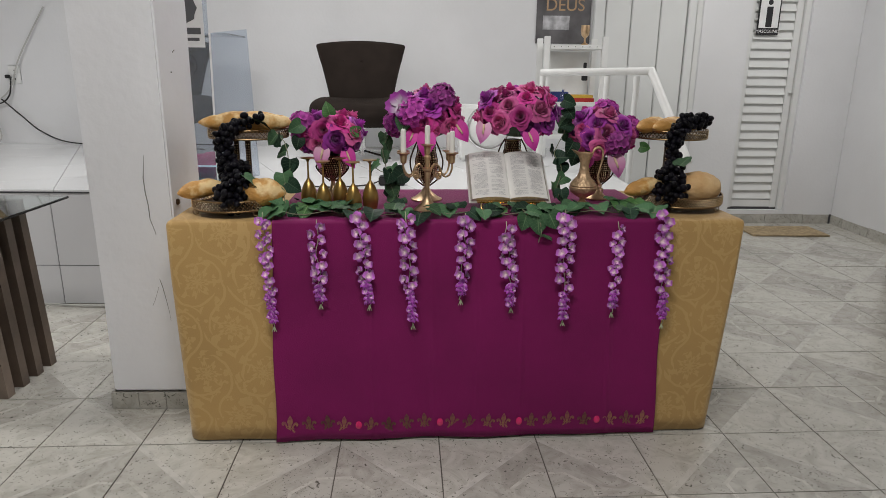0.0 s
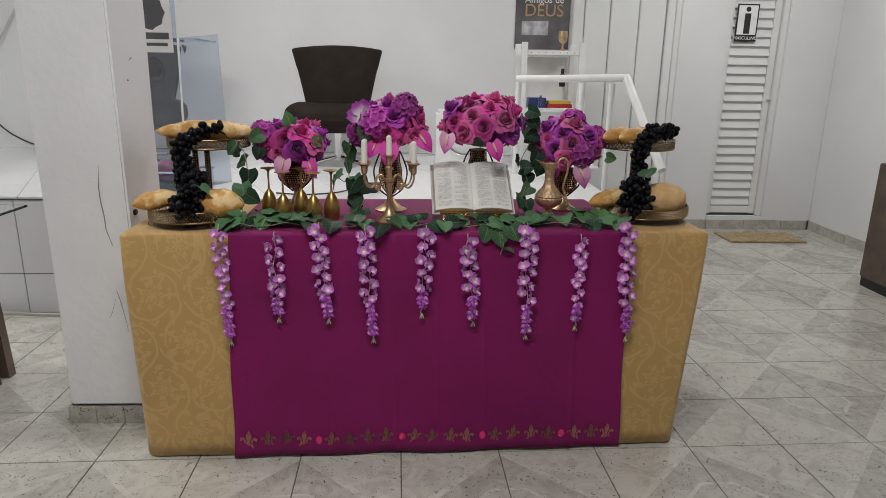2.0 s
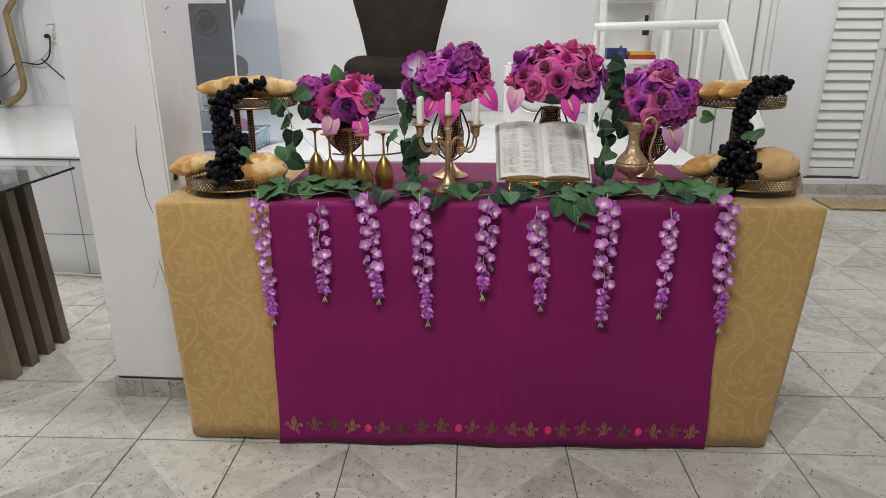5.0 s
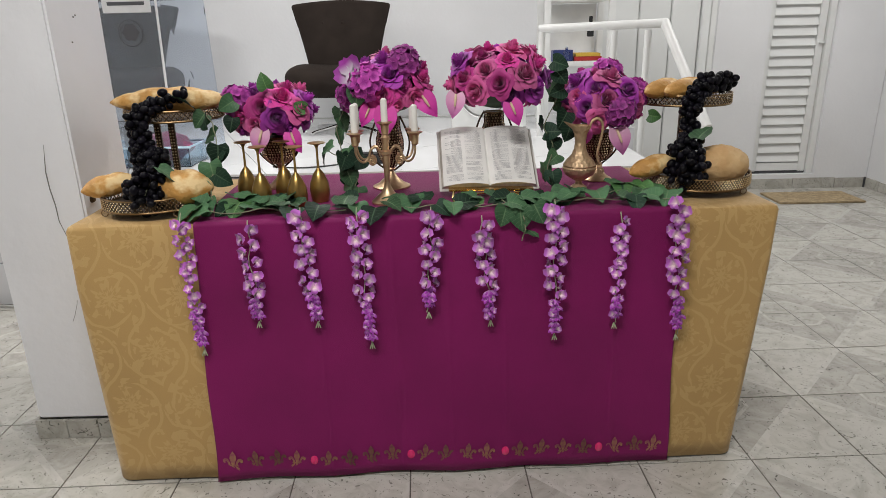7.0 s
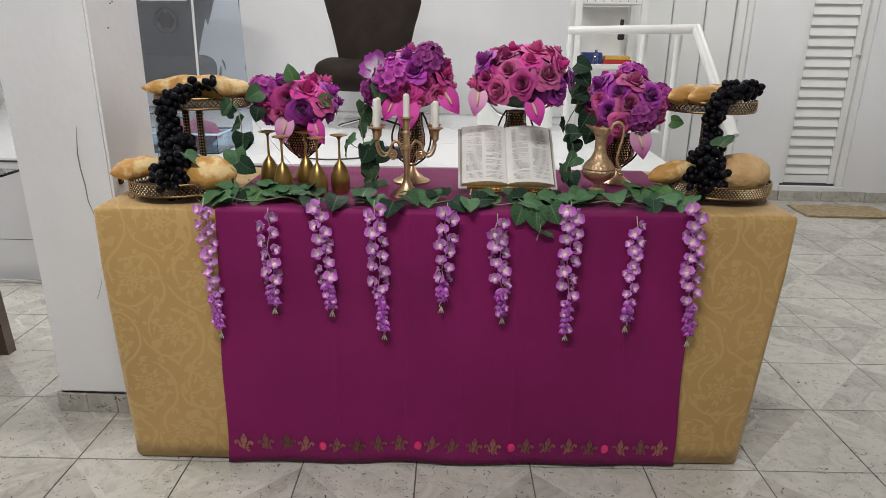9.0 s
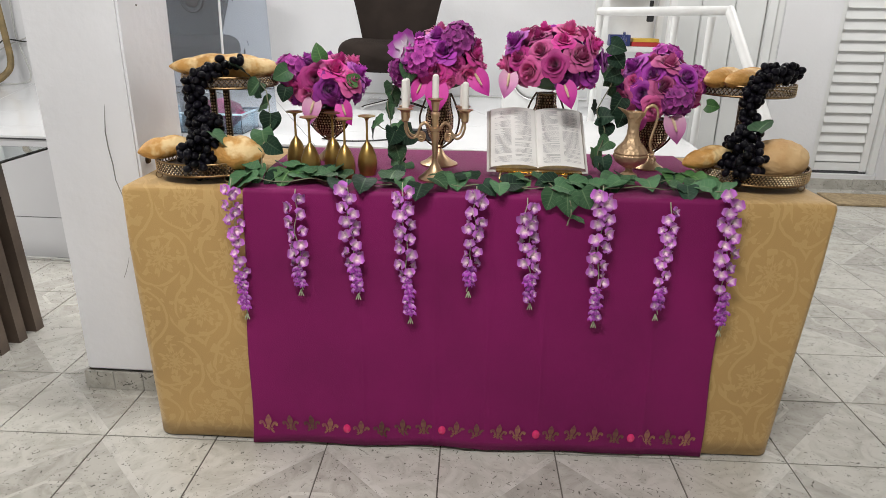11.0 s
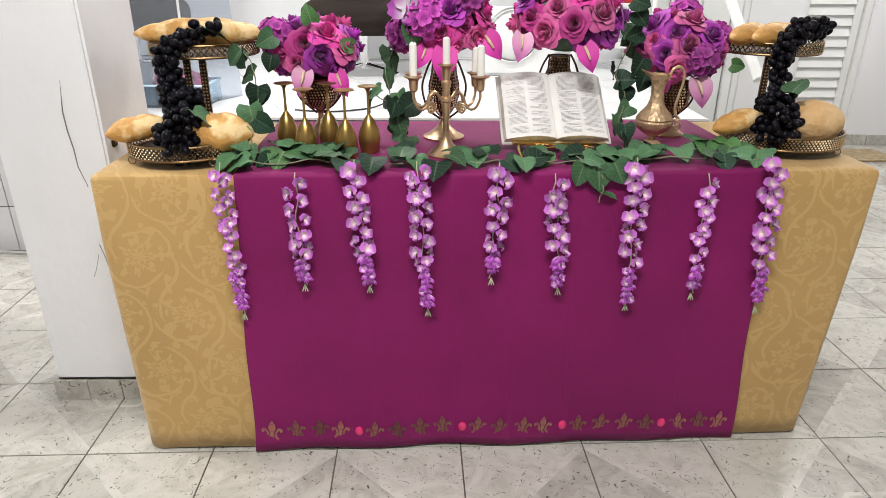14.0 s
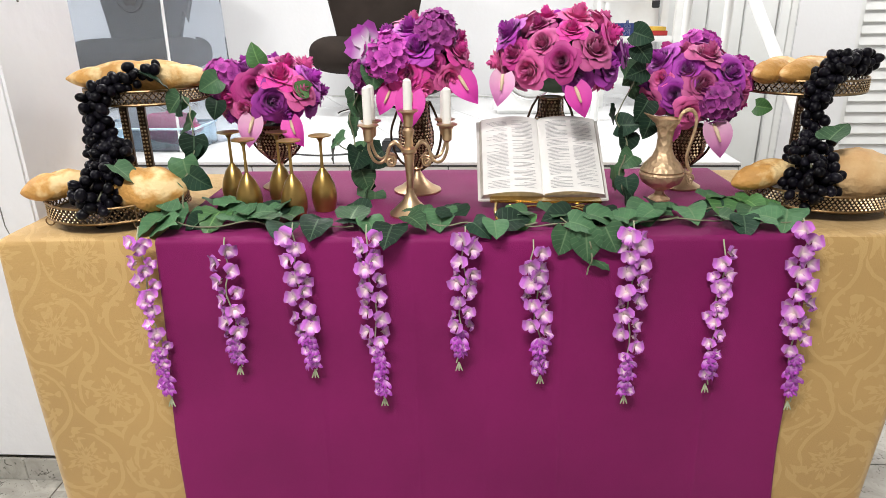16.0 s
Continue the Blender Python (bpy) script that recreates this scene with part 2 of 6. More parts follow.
def gold_cloth():
    """Gold damask: scrolls and medallions, a little lighter and smoother than the ground."""
    m = mat("gold_damask_cloth", (0.50, 0.315, 0.115), 0.62, 0, 0.1, 3.0, 0.15, 380, sheen=0.2, spec=0.3)
    t = m.node_tree
    N, L = t.nodes.new, t.links.new
    b = t.nodes["Principled BSDF"]
    src = b.inputs["Base Color"].links[0].from_socket
    geo = N("ShaderNodeTexCoord")
    sep = N("ShaderNodeSeparateXYZ")
    L(geo.outputs["Object"], sep.inputs[0])

    def op(kind, a, c=None, d=None):
        n = N("ShaderNodeMath")
        n.operation = kind
        for i, v in enumerate((a, c, d)):
            if v is None:
                continue
            if isinstance(v, (int, float)):
                n.inputs[i].default_value = v
            else:
                L(v, n.inputs[i])
        return n.outputs[0]

    nz = N("ShaderNodeTexNoise")
    nz.inputs["Scale"].default_value = 9
    nz.inputs["Detail"].default_value = 3
    L(geo.outputs["Object"], nz.inputs["Vector"])
    wob = op("MULTIPLY", op("SUBTRACT", nz.outputs["Fac"], 0.5), 0.05)
    u = op("DIVIDE", op("ADD", sep.outputs["X"], op("ADD", op("MULTIPLY", sep.outputs["Y"], 0.55), wob)), 0.19)
    v = op("DIVIDE", op("ADD", op("ADD", sep.outputs["Z"], op("MULTIPLY", sep.outputs["Y"], -0.8)), wob), 0.16)
    row = op("FLOOR", v)
    u2 = op("ADD", u, op("MULTIPLY", row, 0.5))
    cu = op("MULTIPLY", op("SUBTRACT", op("FRACT", u2), 0.5), 0.27)
    cv = op("MULTIPLY", op("SUBTRACT", op("FRACT", v), 0.5), 0.22)
    rad = op("SQRT", op("ADD", op("MULTIPLY", cu, cu), op("MULTIPLY", cv, cv)))
    ang = op("ARCTAN2", cv, cu)
    edge = op("ADD", op("ADD", 0.052, op("MULTIPLY", op("COSINE", op("MULTIPLY", ang, 7)), 0.016)), op("MULTIPLY", op("COSINE", op("MULTIPLY", ang, 19)), 0.009))
    flower = op("LESS_THAN", rad, edge)
    inner = op("GREATER_THAN", op("ABSOLUTE", op("SUBTRACT", rad, op("MULTIPLY", edge, 0.55))), 0.006)
    flower = op("MULTIPLY", flower, inner)
    spiral = op("SINE", op("ADD", op("MULTIPLY", rad, 120), op("MULTIPLY", ang, 3)))
    scroll = op("MULTIPLY", op("GREATER_THAN", spiral, 0.72), op("MULTIPLY", op("GREATER_THAN", rad, 0.088), op("LESS_THAN", rad, 0.165)))
    n3 = N("ShaderNodeTexNoise")
    n3.inputs["Scale"].default_value = 30
    n3.inputs["Detail"].default_value = 2
    L(geo.outputs["Object"], n3.inputs["Vector"])
    leafy = op("MULTIPLY", op("GREATER_THAN", n3.outputs["Fac"], 0.57), op("MULTIPLY", op("GREATER_THAN", rad, 0.07), op("LESS_THAN", rad, 0.13)))
    pat = op("MINIMUM", op("ADD", op("ADD", flower, scroll), leafy), 1.0)
    mx = N("ShaderNodeMix")
    mx.data_type = "RGBA"
    mx.inputs["B"].default_value = (0.62, 0.42, 0.178, 1)
    L(op("MULTIPLY", pat, 0.46), mx.inputs["Factor"])
    L(src, mx.inputs["A"])
    L(mx.outputs["Result"], b.inputs["Base Color"])
    return m


GOLD = gold_cloth()


def worn_gold():
    """Rubbed gold paint on the cloth."""
    m = mat("rubbed_gold_paint", (0.30, 0.165, 0.07), 0.5, 0.2, 0.1, 60, 0.1, 200, color2=(0.185, 0.03, 0.08))
    return varied(m, 0.5)


LIS = worn_gold()


# ---- mesh helpers ----
def mesh_ob(name, bm, material, smooth=True):
    me = bpy.data.meshes.new(name)
    if bm.faces:
        bmesh.ops.recalc_face_normals(bm, faces=bm.faces)
    bm.to_mesh(me)
    bm.free()
    for mm in material if isinstance(material, (list, tuple)) else [material]:
        me.materials.append(mm)
    if smooth:
        me.polygons.foreach_set("use_smooth", [True] * len(me.polygons))
        me.set_sharp_from_angle(angle=radians(38))
    return new(name, me)


def part(name, bm, material, parent, label="", smooth=True):
    ob = mesh_ob(name, bm, material, smooth)
    ob.parent = parent
    if label:
        ob["label"] = label
    return ob


def share(name, data, parent, m):
    ob = new(name, data)
    ob.parent = parent
    ob.matrix_basis = m
    return ob


def thing(name, label, category, at=(0, 0, 0), group="", kind=""):
    ob = new(name)
    ob.empty_display_size = 0.05
    ob.location = at
    return tagged(ob, label, category, group, kind)


def single(name, bm, material, label, category, group="", kind="", smooth=True):
    return tagged(mesh_ob(name, bm, material, smooth), label, category, group, kind)


def box(bm, lo, hi, bevel=0.0, m=None):
    r = bmesh.ops.create_cube(bm, size=1)
    vs = r["verts"]
    c = [(a + b) / 2 for a, b in zip(lo, hi)]
    d = [b - a for a, b in zip(lo, hi)]
    for v in vs:
        v.co = Vector((v.co.x * d[0] + c[0], v.co.y * d[1] + c[1], v.co.z * d[2] + c[2]))
    if m is not None:
        bmesh.ops.transform(bm, matrix=m, verts=vs)
    if bevel:
        es = list({e for v in vs for e in v.link_edges})
        bmesh.ops.bevel(bm, geom=es, offset=bevel, segments=2, affect="EDGES", clamp_overlap=True)
    return bm


def B(lo, hi, bevel=0.0, m=None):
    return box(bmesh.new(), lo, hi, bevel, m)


def lathe(bm, prof, seg=32, m=None, wave=0.0, waves=0):
    """Turned body: profile rows of (radius, z)."""
    rings = []
    for r, z in prof:
        ring = []
        for i in range(seg):
            a = 2 * math.pi * i / seg
            rr = r * (1 + wave * math.cos(waves * a)) if waves else r
            co = Vector((rr * math.cos(a), rr * math.sin(a), z))
            ring.append(bm.verts.new(m @ co if m is not None else co))
        rings.append(ring)
    for a, b in zip(rings, rings[1:]):
        for i in range(seg):
            bm.faces.new((a[i], a[(i + 1) % seg], b[(i + 1) % seg], b[i]))
    bm.faces.new(rings[0][::-1])
    bm.faces.new(rings[-1])
    return bm


def tube(bm, pts, radius, seg=8, closed=False):
    """A bar of round section along points; radius may be a list."""
    pts = [Vector(p) for p in pts]
    n = len(pts)
    rings = []
    prev = None
    for i, p in enumerate(pts):
        a, b = pts[max(i - 1, 0)], pts[min(i + 1, n - 1)]
        if closed:
            a, b = pts[(i - 1) % n], pts[(i + 1) % n]
        t = (b - a).normalized()
        if prev is None:
            prev = t.orthogonal().normalized()
        prev = (prev - t * prev.dot(t)).normalized()
        w = t.cross(prev)
        r = radius[i] if isinstance(radius, (list, tuple)) else radius
        rings.append([bm.verts.new(p + r * (math.cos(2 * math.pi * k / seg) * prev + math.sin(2 * math.pi * k / seg) * w)) for k in range(seg)])
    pairs = list(zip(rings, rings[1:]))
    if closed:
        pairs.append((rings[-1], rings[0]))
    for a, b in pairs:
        for k in range(seg):
            bm.faces.new((a[k], a[(k + 1) % seg], b[(k + 1) % seg], b[k]))
    if not closed:
        bm.faces.new(rings[0][::-1])
        bm.faces.new(rings[-1])
    return bm


def T(pts, radius, seg=8, closed=False):
    return tube(bmesh.new(), pts, radius, seg, closed)


def smooth_path(pts, n=8):
    """Catmull-Rom through the points."""
    p = [Vector(q) for q in pts]
    p = [2 * p[0] - p[1]] + p + [2 * p[-1] - p[-2]]
    out = []
    for i in range(1, len(p) - 2):
        for k in range(n):
            t = k / n
            out.append(0.5 * (2 * p[i] + (p[i + 1] - p[i - 1]) * t + (2 * p[i - 1] - 5 * p[i] + 4 * p[i + 1] - p[i + 2]) * t * t + (3 * p[i] - p[i - 1] - 3 * p[i + 1] + p[i + 2]) * t ** 3))
    out.append(p[-2])
    return out


def ball(bm, c, r, sub=2, scale=(1, 1, 1), m=None):
    res = bmesh.ops.create_icosphere(bm, subdivisions=sub, radius=r)
    for v in res["verts"]:
        v.co = Vector((v.co.x * scale[0], v.co.y * scale[1], v.co.z * scale[2]))
        if m is not None:
            v.co = m @ v.co
        v.co += Vector(c)
    return bm


def plate(bm, pts, thick, axis=1):
    """A flat outline (points in x, z) given thickness along y; its face towards -y."""
    f = [bm.verts.new((x, 0, z)) for x, z in pts]
    b = [bm.verts.new((x, thick, z)) for x, z in pts]
    bm.faces.new(f)
    bm.faces.new(b[::-1])
    n = len(pts)
    for i in range(n):
        bm.faces.new((f[i], f[(i + 1) % n], b[(i + 1) % n], b[i]))
    return bm


def lettering(name, text, size, m, material, parent):
    cu = bpy.data.curves.new(name, "FONT")
    cu.body, cu.size, cu.extrude = text, size, 0.0008
    cu.align_x, cu.align_y = "CENTER", "CENTER"
    tmp = bpy.data.objects.new(name, cu)
    me = bpy.data.meshes.new_from_object(tmp)
    bpy.data.objects.remove(tmp)
    me.materials.clear()
    me.materials.append(material)
    ob = new(name, me)
    ob.parent = parent
    ob.matrix_basis = m
    return ob


rng = random.Random(7)


# ---- the room ----
YB, XR, XL, YF, ZC = 5.6, 3.62, -4.7, -3.2, 2.9
ZS, YS = 0.645, 3.39
single("wall_back_left", B((XL, YB, 0), (2.27, YB + 0.15, ZC)), WALL, "white painted plaster wall behind the stage", "wall", kind="structure")
bm = B((2.27, YB - 0.06, 0), (2.68, YB + 0.15, ZC), 0.006)
box(bm, (3.18, YB - 0.06, 0), (XR, YB + 0.15, ZC), 0.006)
box(bm, (2.6802, YB - 0.06, 2.24), (3.1798, YB + 0.15, ZC))
box(bm, (2.6802, YB - 0.06, 0), (3.1798, YB + 0.15, 0.115))
single("wall_back_right", bm, WALL, "white painted wall round the toilet door", "wall", kind="structure")
single("wall_right", B((XR, YF, 0), (XR + 0.15, YB + 0.15, ZC)), WALL, "white painted side wall", "wall", kind="structure")
single("wall_left", B((XL - 0.15, YF, 0), (XL, YB + 0.15, ZC)), WALL, "white painted side wall", "wall", kind="structure")
single("wall_front", B((XL - 0.15, YF - 0.15, 0), (XR + 0.15, YF, ZC)), WALL, "white painted wall facing the stage", "wall", kind="structure")
single("ceiling", B((XL - 0.15, YF - 0.15, ZC), (XR + 0.15, YB + 0.15, ZC + 0.1)), CEIL, "plain white ceiling", "ceiling", kind="structure")

# ceiling lamps: unseen, fixtures and places assumed, added to light the room
for lx, ly, w in ((-0.2, 0.5, 54), (2.5, 4.2, 27), (-0.5, 3.9, 36), (-3.2, 2.6, 56)):
    lamp = thing("ceiling_light", "unseen white ceiling panel lamp, added to light the room, switched on", "ceiling lamp", (lx, ly, ZC), "ceiling lamps")
    part("frame", B((-0.63, -0.17, -0.03), (0.63, 0.17, -0.002), 0.004), DOOR_WHITE, lamp)
    part("diffuser", B((-0.6, -0.14, -0.036), (0.6, 0.14, -0.0301)), emit("lamp_diffuser", (0.95, 0.98, 1.0), 3.0), lamp)
    ld = bpy.data.lights.new("panel_light", "AREA")
    ld.shape, ld.size, ld.size_y, ld.energy, ld.color = "RECTANGLE", 1.2, 0.28, w, (1.0, 0.975, 0.945)
    lo = new("panel_light", ld)
    lo.location = (lx, ly, ZC - 0.045)

# pillar
PX0, PX1, PY0, PY1 = -1.178, -0.885, 2.225, 2.53
pillar = thing("pillar", "white painted square pillar with cracked plaster", "pillar", (0, 0, 0), kind="structure")
bm = B((PX0, PY0, 0.07), (PX1, PY1, ZC), 0.007)
for k in range(3):
    bmesh.ops.subdivide_edges(bm, edges=[e for e in bm.edges if e.calc_length() > 0.25], cuts=1, use_grid_fill=True)
for v in bm.verts:
    v.co += 0.006 * Vector((noise.noise(v.co * 2.1), noise.noise(v.co * 2.3 + Vector((9, 0, 0))), 0))
part("shaft", bm, PILLAR, pillar)
crack = [(-0.935, 0.98), (-0.945, 0.9), (-0.947, 0.85), (-0.938, 0.8), (-0.94, 0.75), (-0.925, 0.7), (-0.918, 0.64), (-0.92, 0.6), (-0.933, 0.57), (-0.93, 0.53), (-0.918, 0.49), (-0.91, 0.44), (-0.906, 0.4), (-0.905, 0.36)]


def on_pillar(x, z):
    """On the uneven front face of the pillar."""
    return (x, PY0 + 0.006 * noise.noise(Vector((x, PY0, z)) * 2.3 + Vector((9, 0, 0))) - 0.0006, z)


part("crack", T([on_pillar(x - 0.03 + rng.uniform(-.003, .003), z) for x, z in crack], [0.0004] + [0.0016] * 10 + [0.001, 0.0006, 0.0003], 4), CRACK, pillar, "dark hairline crack in the plaster")
part("crack", T([on_pillar(-0.96, 0.525), on_pillar(-0.97, 0.48), on_pillar(-0.985, 0.44), on_pillar(-0.995, 0.42)], 0.0008, 4), CRACK, pillar)
for i in range(3):
    w = (PX1 - PX0 + 0.02) / 3
    x = PX0 - 0.01 + i * w
    part("skirting_tile", B((x + 0.001, PY0 - 0.012, 0), (x + w - 0.001, PY0 - 0.0005, 0.068), 0.0015), [MARBLE_C, MARBLE_D, MARBLE_C][i], pillar)
for i in range(2):
    part("skirting_tile", B((PX0 - 0.012, PY0 + i * 0.153, 0), (PX0 - 0.0005, PY0 + (i + 1) * 0.153 - 0.002, 0.068), 0.0015), MARBLE_D, pillar)
part("bracket", B((PX1 - 0.004, 2.262, 0.795), (PX1 + 0.008, 2.282, 0.815), 0.003), BRASS_DARK, pillar, "rusty metal stub")
for dz, dy in ((1.33, 2.36), (1.335, 2.372), (1.26, 2.33)):
    part("nail_hole", ball(bmesh.new(), (PX1 + 0.0005, dy, dz), 0.003, 1), CRACK, pillar)

# stage
stage = thing("stage_platform", "raised stage clad in white glazed tiles", "stage", (0, 0, 0), kind="structure")
XE = 1.2
part("core", B((XL, YS + 0.012, 0), (XE, YB, ZS - 0.011)), GROUT, stage)
part("core", B((XE, 4.7, 0), (1.46, YB, ZS - 0.011)), STAGE_FACE, stage)
part("nosing", B((XL, YS - 0.004, ZS - 0.016), (XE + 0.004, YS + 0.011, ZS - 0.0105)), JOINT, stage, "dark edge strip")
tile_top, tile_front = [], []
x = XL
k = 0
x = -1.998 - 0.4085 * 7
while x < XE - 0.05:
    x1 = min(x + 0.4085, XE)
    x0 = max(x, XL)
    if x1 > x0 + 0.02:
        for z0, z1 in ((0.004, 0.224), (0.226, ZS - 0.017)):
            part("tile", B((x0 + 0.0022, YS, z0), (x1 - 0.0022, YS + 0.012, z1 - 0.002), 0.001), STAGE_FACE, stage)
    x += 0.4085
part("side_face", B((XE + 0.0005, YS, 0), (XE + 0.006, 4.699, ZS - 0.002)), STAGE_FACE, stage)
part("joint_backing", B((XL, YS + 0.006, 0), (XE, YS + 0.0119, ZS - 0.0165)), JOINT, stage)
# top tiles are laid diagonally to the front
ang = radians(24)
ca, sa = math.cos(ang), math.sin(ang)
size = 0.6
for i in range(-9, 8):
    for j in range(-3, 9):
        poly = [(i * size + 0.0015, j * size + 0.0015), ((i + 1) * size - 0.0015, j * size + 0.0015), ((i + 1) * size - 0.0015, (j + 1) * size - 0.0015), (i * size + 0.0015, (j + 1) * size - 0.0015)]
        pts = [Vector((ca * a - sa * b, YS + sa * a + ca * b)) for a, b in poly]
        for axis, lim, sgn in ((0, XL, 1), (0, XE, -1), (1, YS, 1), (1, YB - 0.002, -1)):
            out = []
            for q in range(len(pts)):
                a, b = pts[q], pts[(q + 1) % len(pts)]
                ia, ib = sgn * (a[axis] - lim) >= 0, sgn * (b[axis] - lim) >= 0
                if ia:
                    out.append(a)
                if ia != ib:
                    out.append(a + (b - a) * ((lim - a[axis]) / (b[axis] - a[axis])))
            pts = out
            if len(pts) < 3:
                break
        if len(pts) < 3:
            continue
        bm = bmesh.new()
        up = [bm.verts.new((p[0], p[1], ZS)) for p in pts]
        dn = [bm.verts.new((p[0], p[1], ZS - 0.0105)) for p in pts]
        bm.faces.new(up)
        for q in range(len(pts)):
            bm.faces.new((dn[q], dn[(q + 1) % len(pts)], up[(q + 1) % len(pts)], up[q]))
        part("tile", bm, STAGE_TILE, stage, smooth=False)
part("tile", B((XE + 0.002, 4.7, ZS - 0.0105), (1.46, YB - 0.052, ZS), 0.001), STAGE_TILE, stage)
single("floor_cable", T(smooth_path([(-4.2, 3.33, 0.012), (-2.6, 3.345, 0.012), (-2.1, 3.352, 0.014), (-1.9, 3.335, 0.012), (-1.5, 3.33, 0.012), (-1.0, 3.36, 0.012)]), 0.006), CABLE_W, "white cable along the foot of the stage", "cable")

# skirting of marble tiles
sk = thing("skirting_right", "grey marble skirting tiles with open joints", "skirting", (0, 0, 0), kind="structure")
y = 0.6
while y < YB - 0.09:
    part("skirting_tile", B((XR - 0.012, y, 0), (XR - 0.0005, min(y + 0.336, YB - 0.075), 0.078 + rng.uniform(-.004, .004)), 0.0015), rng.choice((MARBLE_C, MARBLE_D, MARBLE_C)), sk)
    y += 0.34
sk = thing("skirting_back", "grey marble skirting tiles under the door sill", "skirting", (0, 0, 0), kind="structure")
x = 2.0
while x < XR - 0.02:
    part("skirting_tile", B((x, YB - 0.073, 0), (min(x + 0.336, XR - 0.014), YB - 0.0605, 0.082 + rng.uniform(-.004, .004)), 0.0015), rng.choice((MARBLE_C, MARBLE_D)), sk)
    x += 0.34
part("black_filler", B((XR - 0.03, YB - 0.0765, 0), (XR - 0.013, YB - 0.0731, 0.084)), JOINT, sk)

# closet with grooved panels
closet = thing("closet_panelling", "white vertical grooved panelling of a closet", "panelling", (0, 0, 0), kind="structure")
gx = [1.375, 1.473, 1.685, 1.925, 2.148]
for a, b in zip(gx, gx[1:]):
    part("panel", B((a + 0.004, YB - 0.05, ZS if b < 1.4 else 0.1), (b - 0.004, YB - 0.03, 2.6), 0.006), PVC, closet)
part("backing", B((1.375, YB - 0.03, ZS + 0.002), (2.2, YB - 0.001, 2.6)), DOOR_WHITE, closet)
part("post", B((2.15, YB - 0.075, 0.1), (2.215, YB - 0.031, 2.6), 0.006), PVC, closet)
part("post", B((2.222, YB - 0.06, 0.1), (2.268, YB - 0.031, 2.6), 0.004), DOOR_WHITE, closet)

# louvred door
door = thing("door_1", "white aluminium louvred toilet door, closed", "door", (2.68, YB - 0.01, 0.125), kind="structure")
DW, DH = 0.5, 2.1
part("stile", B((0.001, 0, 0), (0.05, 0.03, DH), 0.003), DOOR_WHITE, door)
part("stile", B((DW - 0.105, 0, 0), (DW - 0.05, 0.03, DH), 0.003), DOOR_WHITE, door)
part("jamb", B((DW - 0.046, -0.03, -0.008), (DW - 0.001, 0.03, DH), 0.003), DOOR_WHITE, door)
part("rail", B((0.0505, 0, 0.012), (DW - 0.1055, 0.03, 0.075), 0.003), DOOR_WHITE, door)
part("rail", B((0.0505, 0, DH - 0.06), (DW - 0.1055, 0.03, DH), 0.003), DOOR_WHITE, door)
part("back_sheet", B((0.05, 0.022, 0.03), (DW - 0.105, 0.0295, DH - 0.03)), DOOR_WHITE, door)
slat = None
for i in range(26):
    z = 0.082 + i * 0.0752
    if slat is None:
        slat = part("slat", B((0.052, -0.001, -0.036), (DW - 0.107, 0.004, 0.036), 0.0015, pose(0, 0, 0, -22)), DOOR_WHITE, door)
        slat.location = (0, 0.012, z + 0.036)
    elif z < DH - 0.1:
        share("slat", slat.data, door, pose(0, 0.012, z + 0.036))
part("threshold_gap", B((0.0, 0.0, -0.009), (DW - 0.05, 0.03, 0.009)), JOINT, door)
part("latch", B((DW - 0.085, -0.02, 1.0), (DW - 0.05, -0.001, 1.012), 0.002), DOOR_WHITE, door)
sign = thing("door_sign", "white toilet sign with black border and lettering on the door", "sign", (2.84, YB - 0.028, 1.745))
part("plate", B((-0.092, 0, -0.147), (0.092, 0.005, 0.15), 0.002), BLACK, sign)
part("face", B((-0.08, -0.0015, -0.092), (0.08, -0.0002, 0.138)), WHITE, sign)
bm = B((-0.026, -0.003, -0.085), (0.026, -0.0016, 0.075), 0.0006)
bmm = bmesh.new()
lathe(bmm, [(0.02, 0), (0.02, 0.0014)], 20, pose(0, -0.0016, 0.108, 90))
part("mark", bm, BLACK, sign, "plain black mark")
part("mark", bmm, BLACK, sign)
lettering("lettering", "MASCULINO", 0.036, pose(0, -0.0006, -0.12, 90), WHITE, sign)
single("doormat", B((2.68, 5.03, 0.001), (3.32, 5.36, 0.014), 0.004), MAT_BROWN, "worn brown jute doormat in front of the door", "doormat")

# dark cabinet at the side wall, only its corner comes into view
cab = thing("dark_cabinet", "dark brown wooden cabinet by the side wall", "cabinet", (0, 0, 0))
part("body", B((3.02, 3.05, 0.06), (3.56, 3.95, 0.8), 0.006, pose(0, 0, 0)), WOOD_DARK, cab)
part("plinth", B((3.03, 3.06, 0), (3.56, 3.94, 0.058)), BLACK, cab)

# ---- the draped table ----
TZ, TX0, TX1, TY0, TY1 = 0.79, -0.832, 1.125, 2.045, 2.625
table = thing("table", "plain wooden table wholly covered by cloths", "table", (0, 0, 0))
part("tabletop", B((TX0 + 0.02, TY0 + 0.02, TZ - 0.03), (TX1 - 0.02, TY1 - 0.02, TZ - 0.006), 0.003), TABLE_WOOD, table)
for lx in (TX0 + 0.06, TX1 - 0.1):
    for ly in (TY0 + 0.06, TY1 - 0.1):
        part("leg", B((lx, ly, 0), (lx + 0.04, ly + 0.04, TZ - 0.0305)), TABLE_WOOD, table)


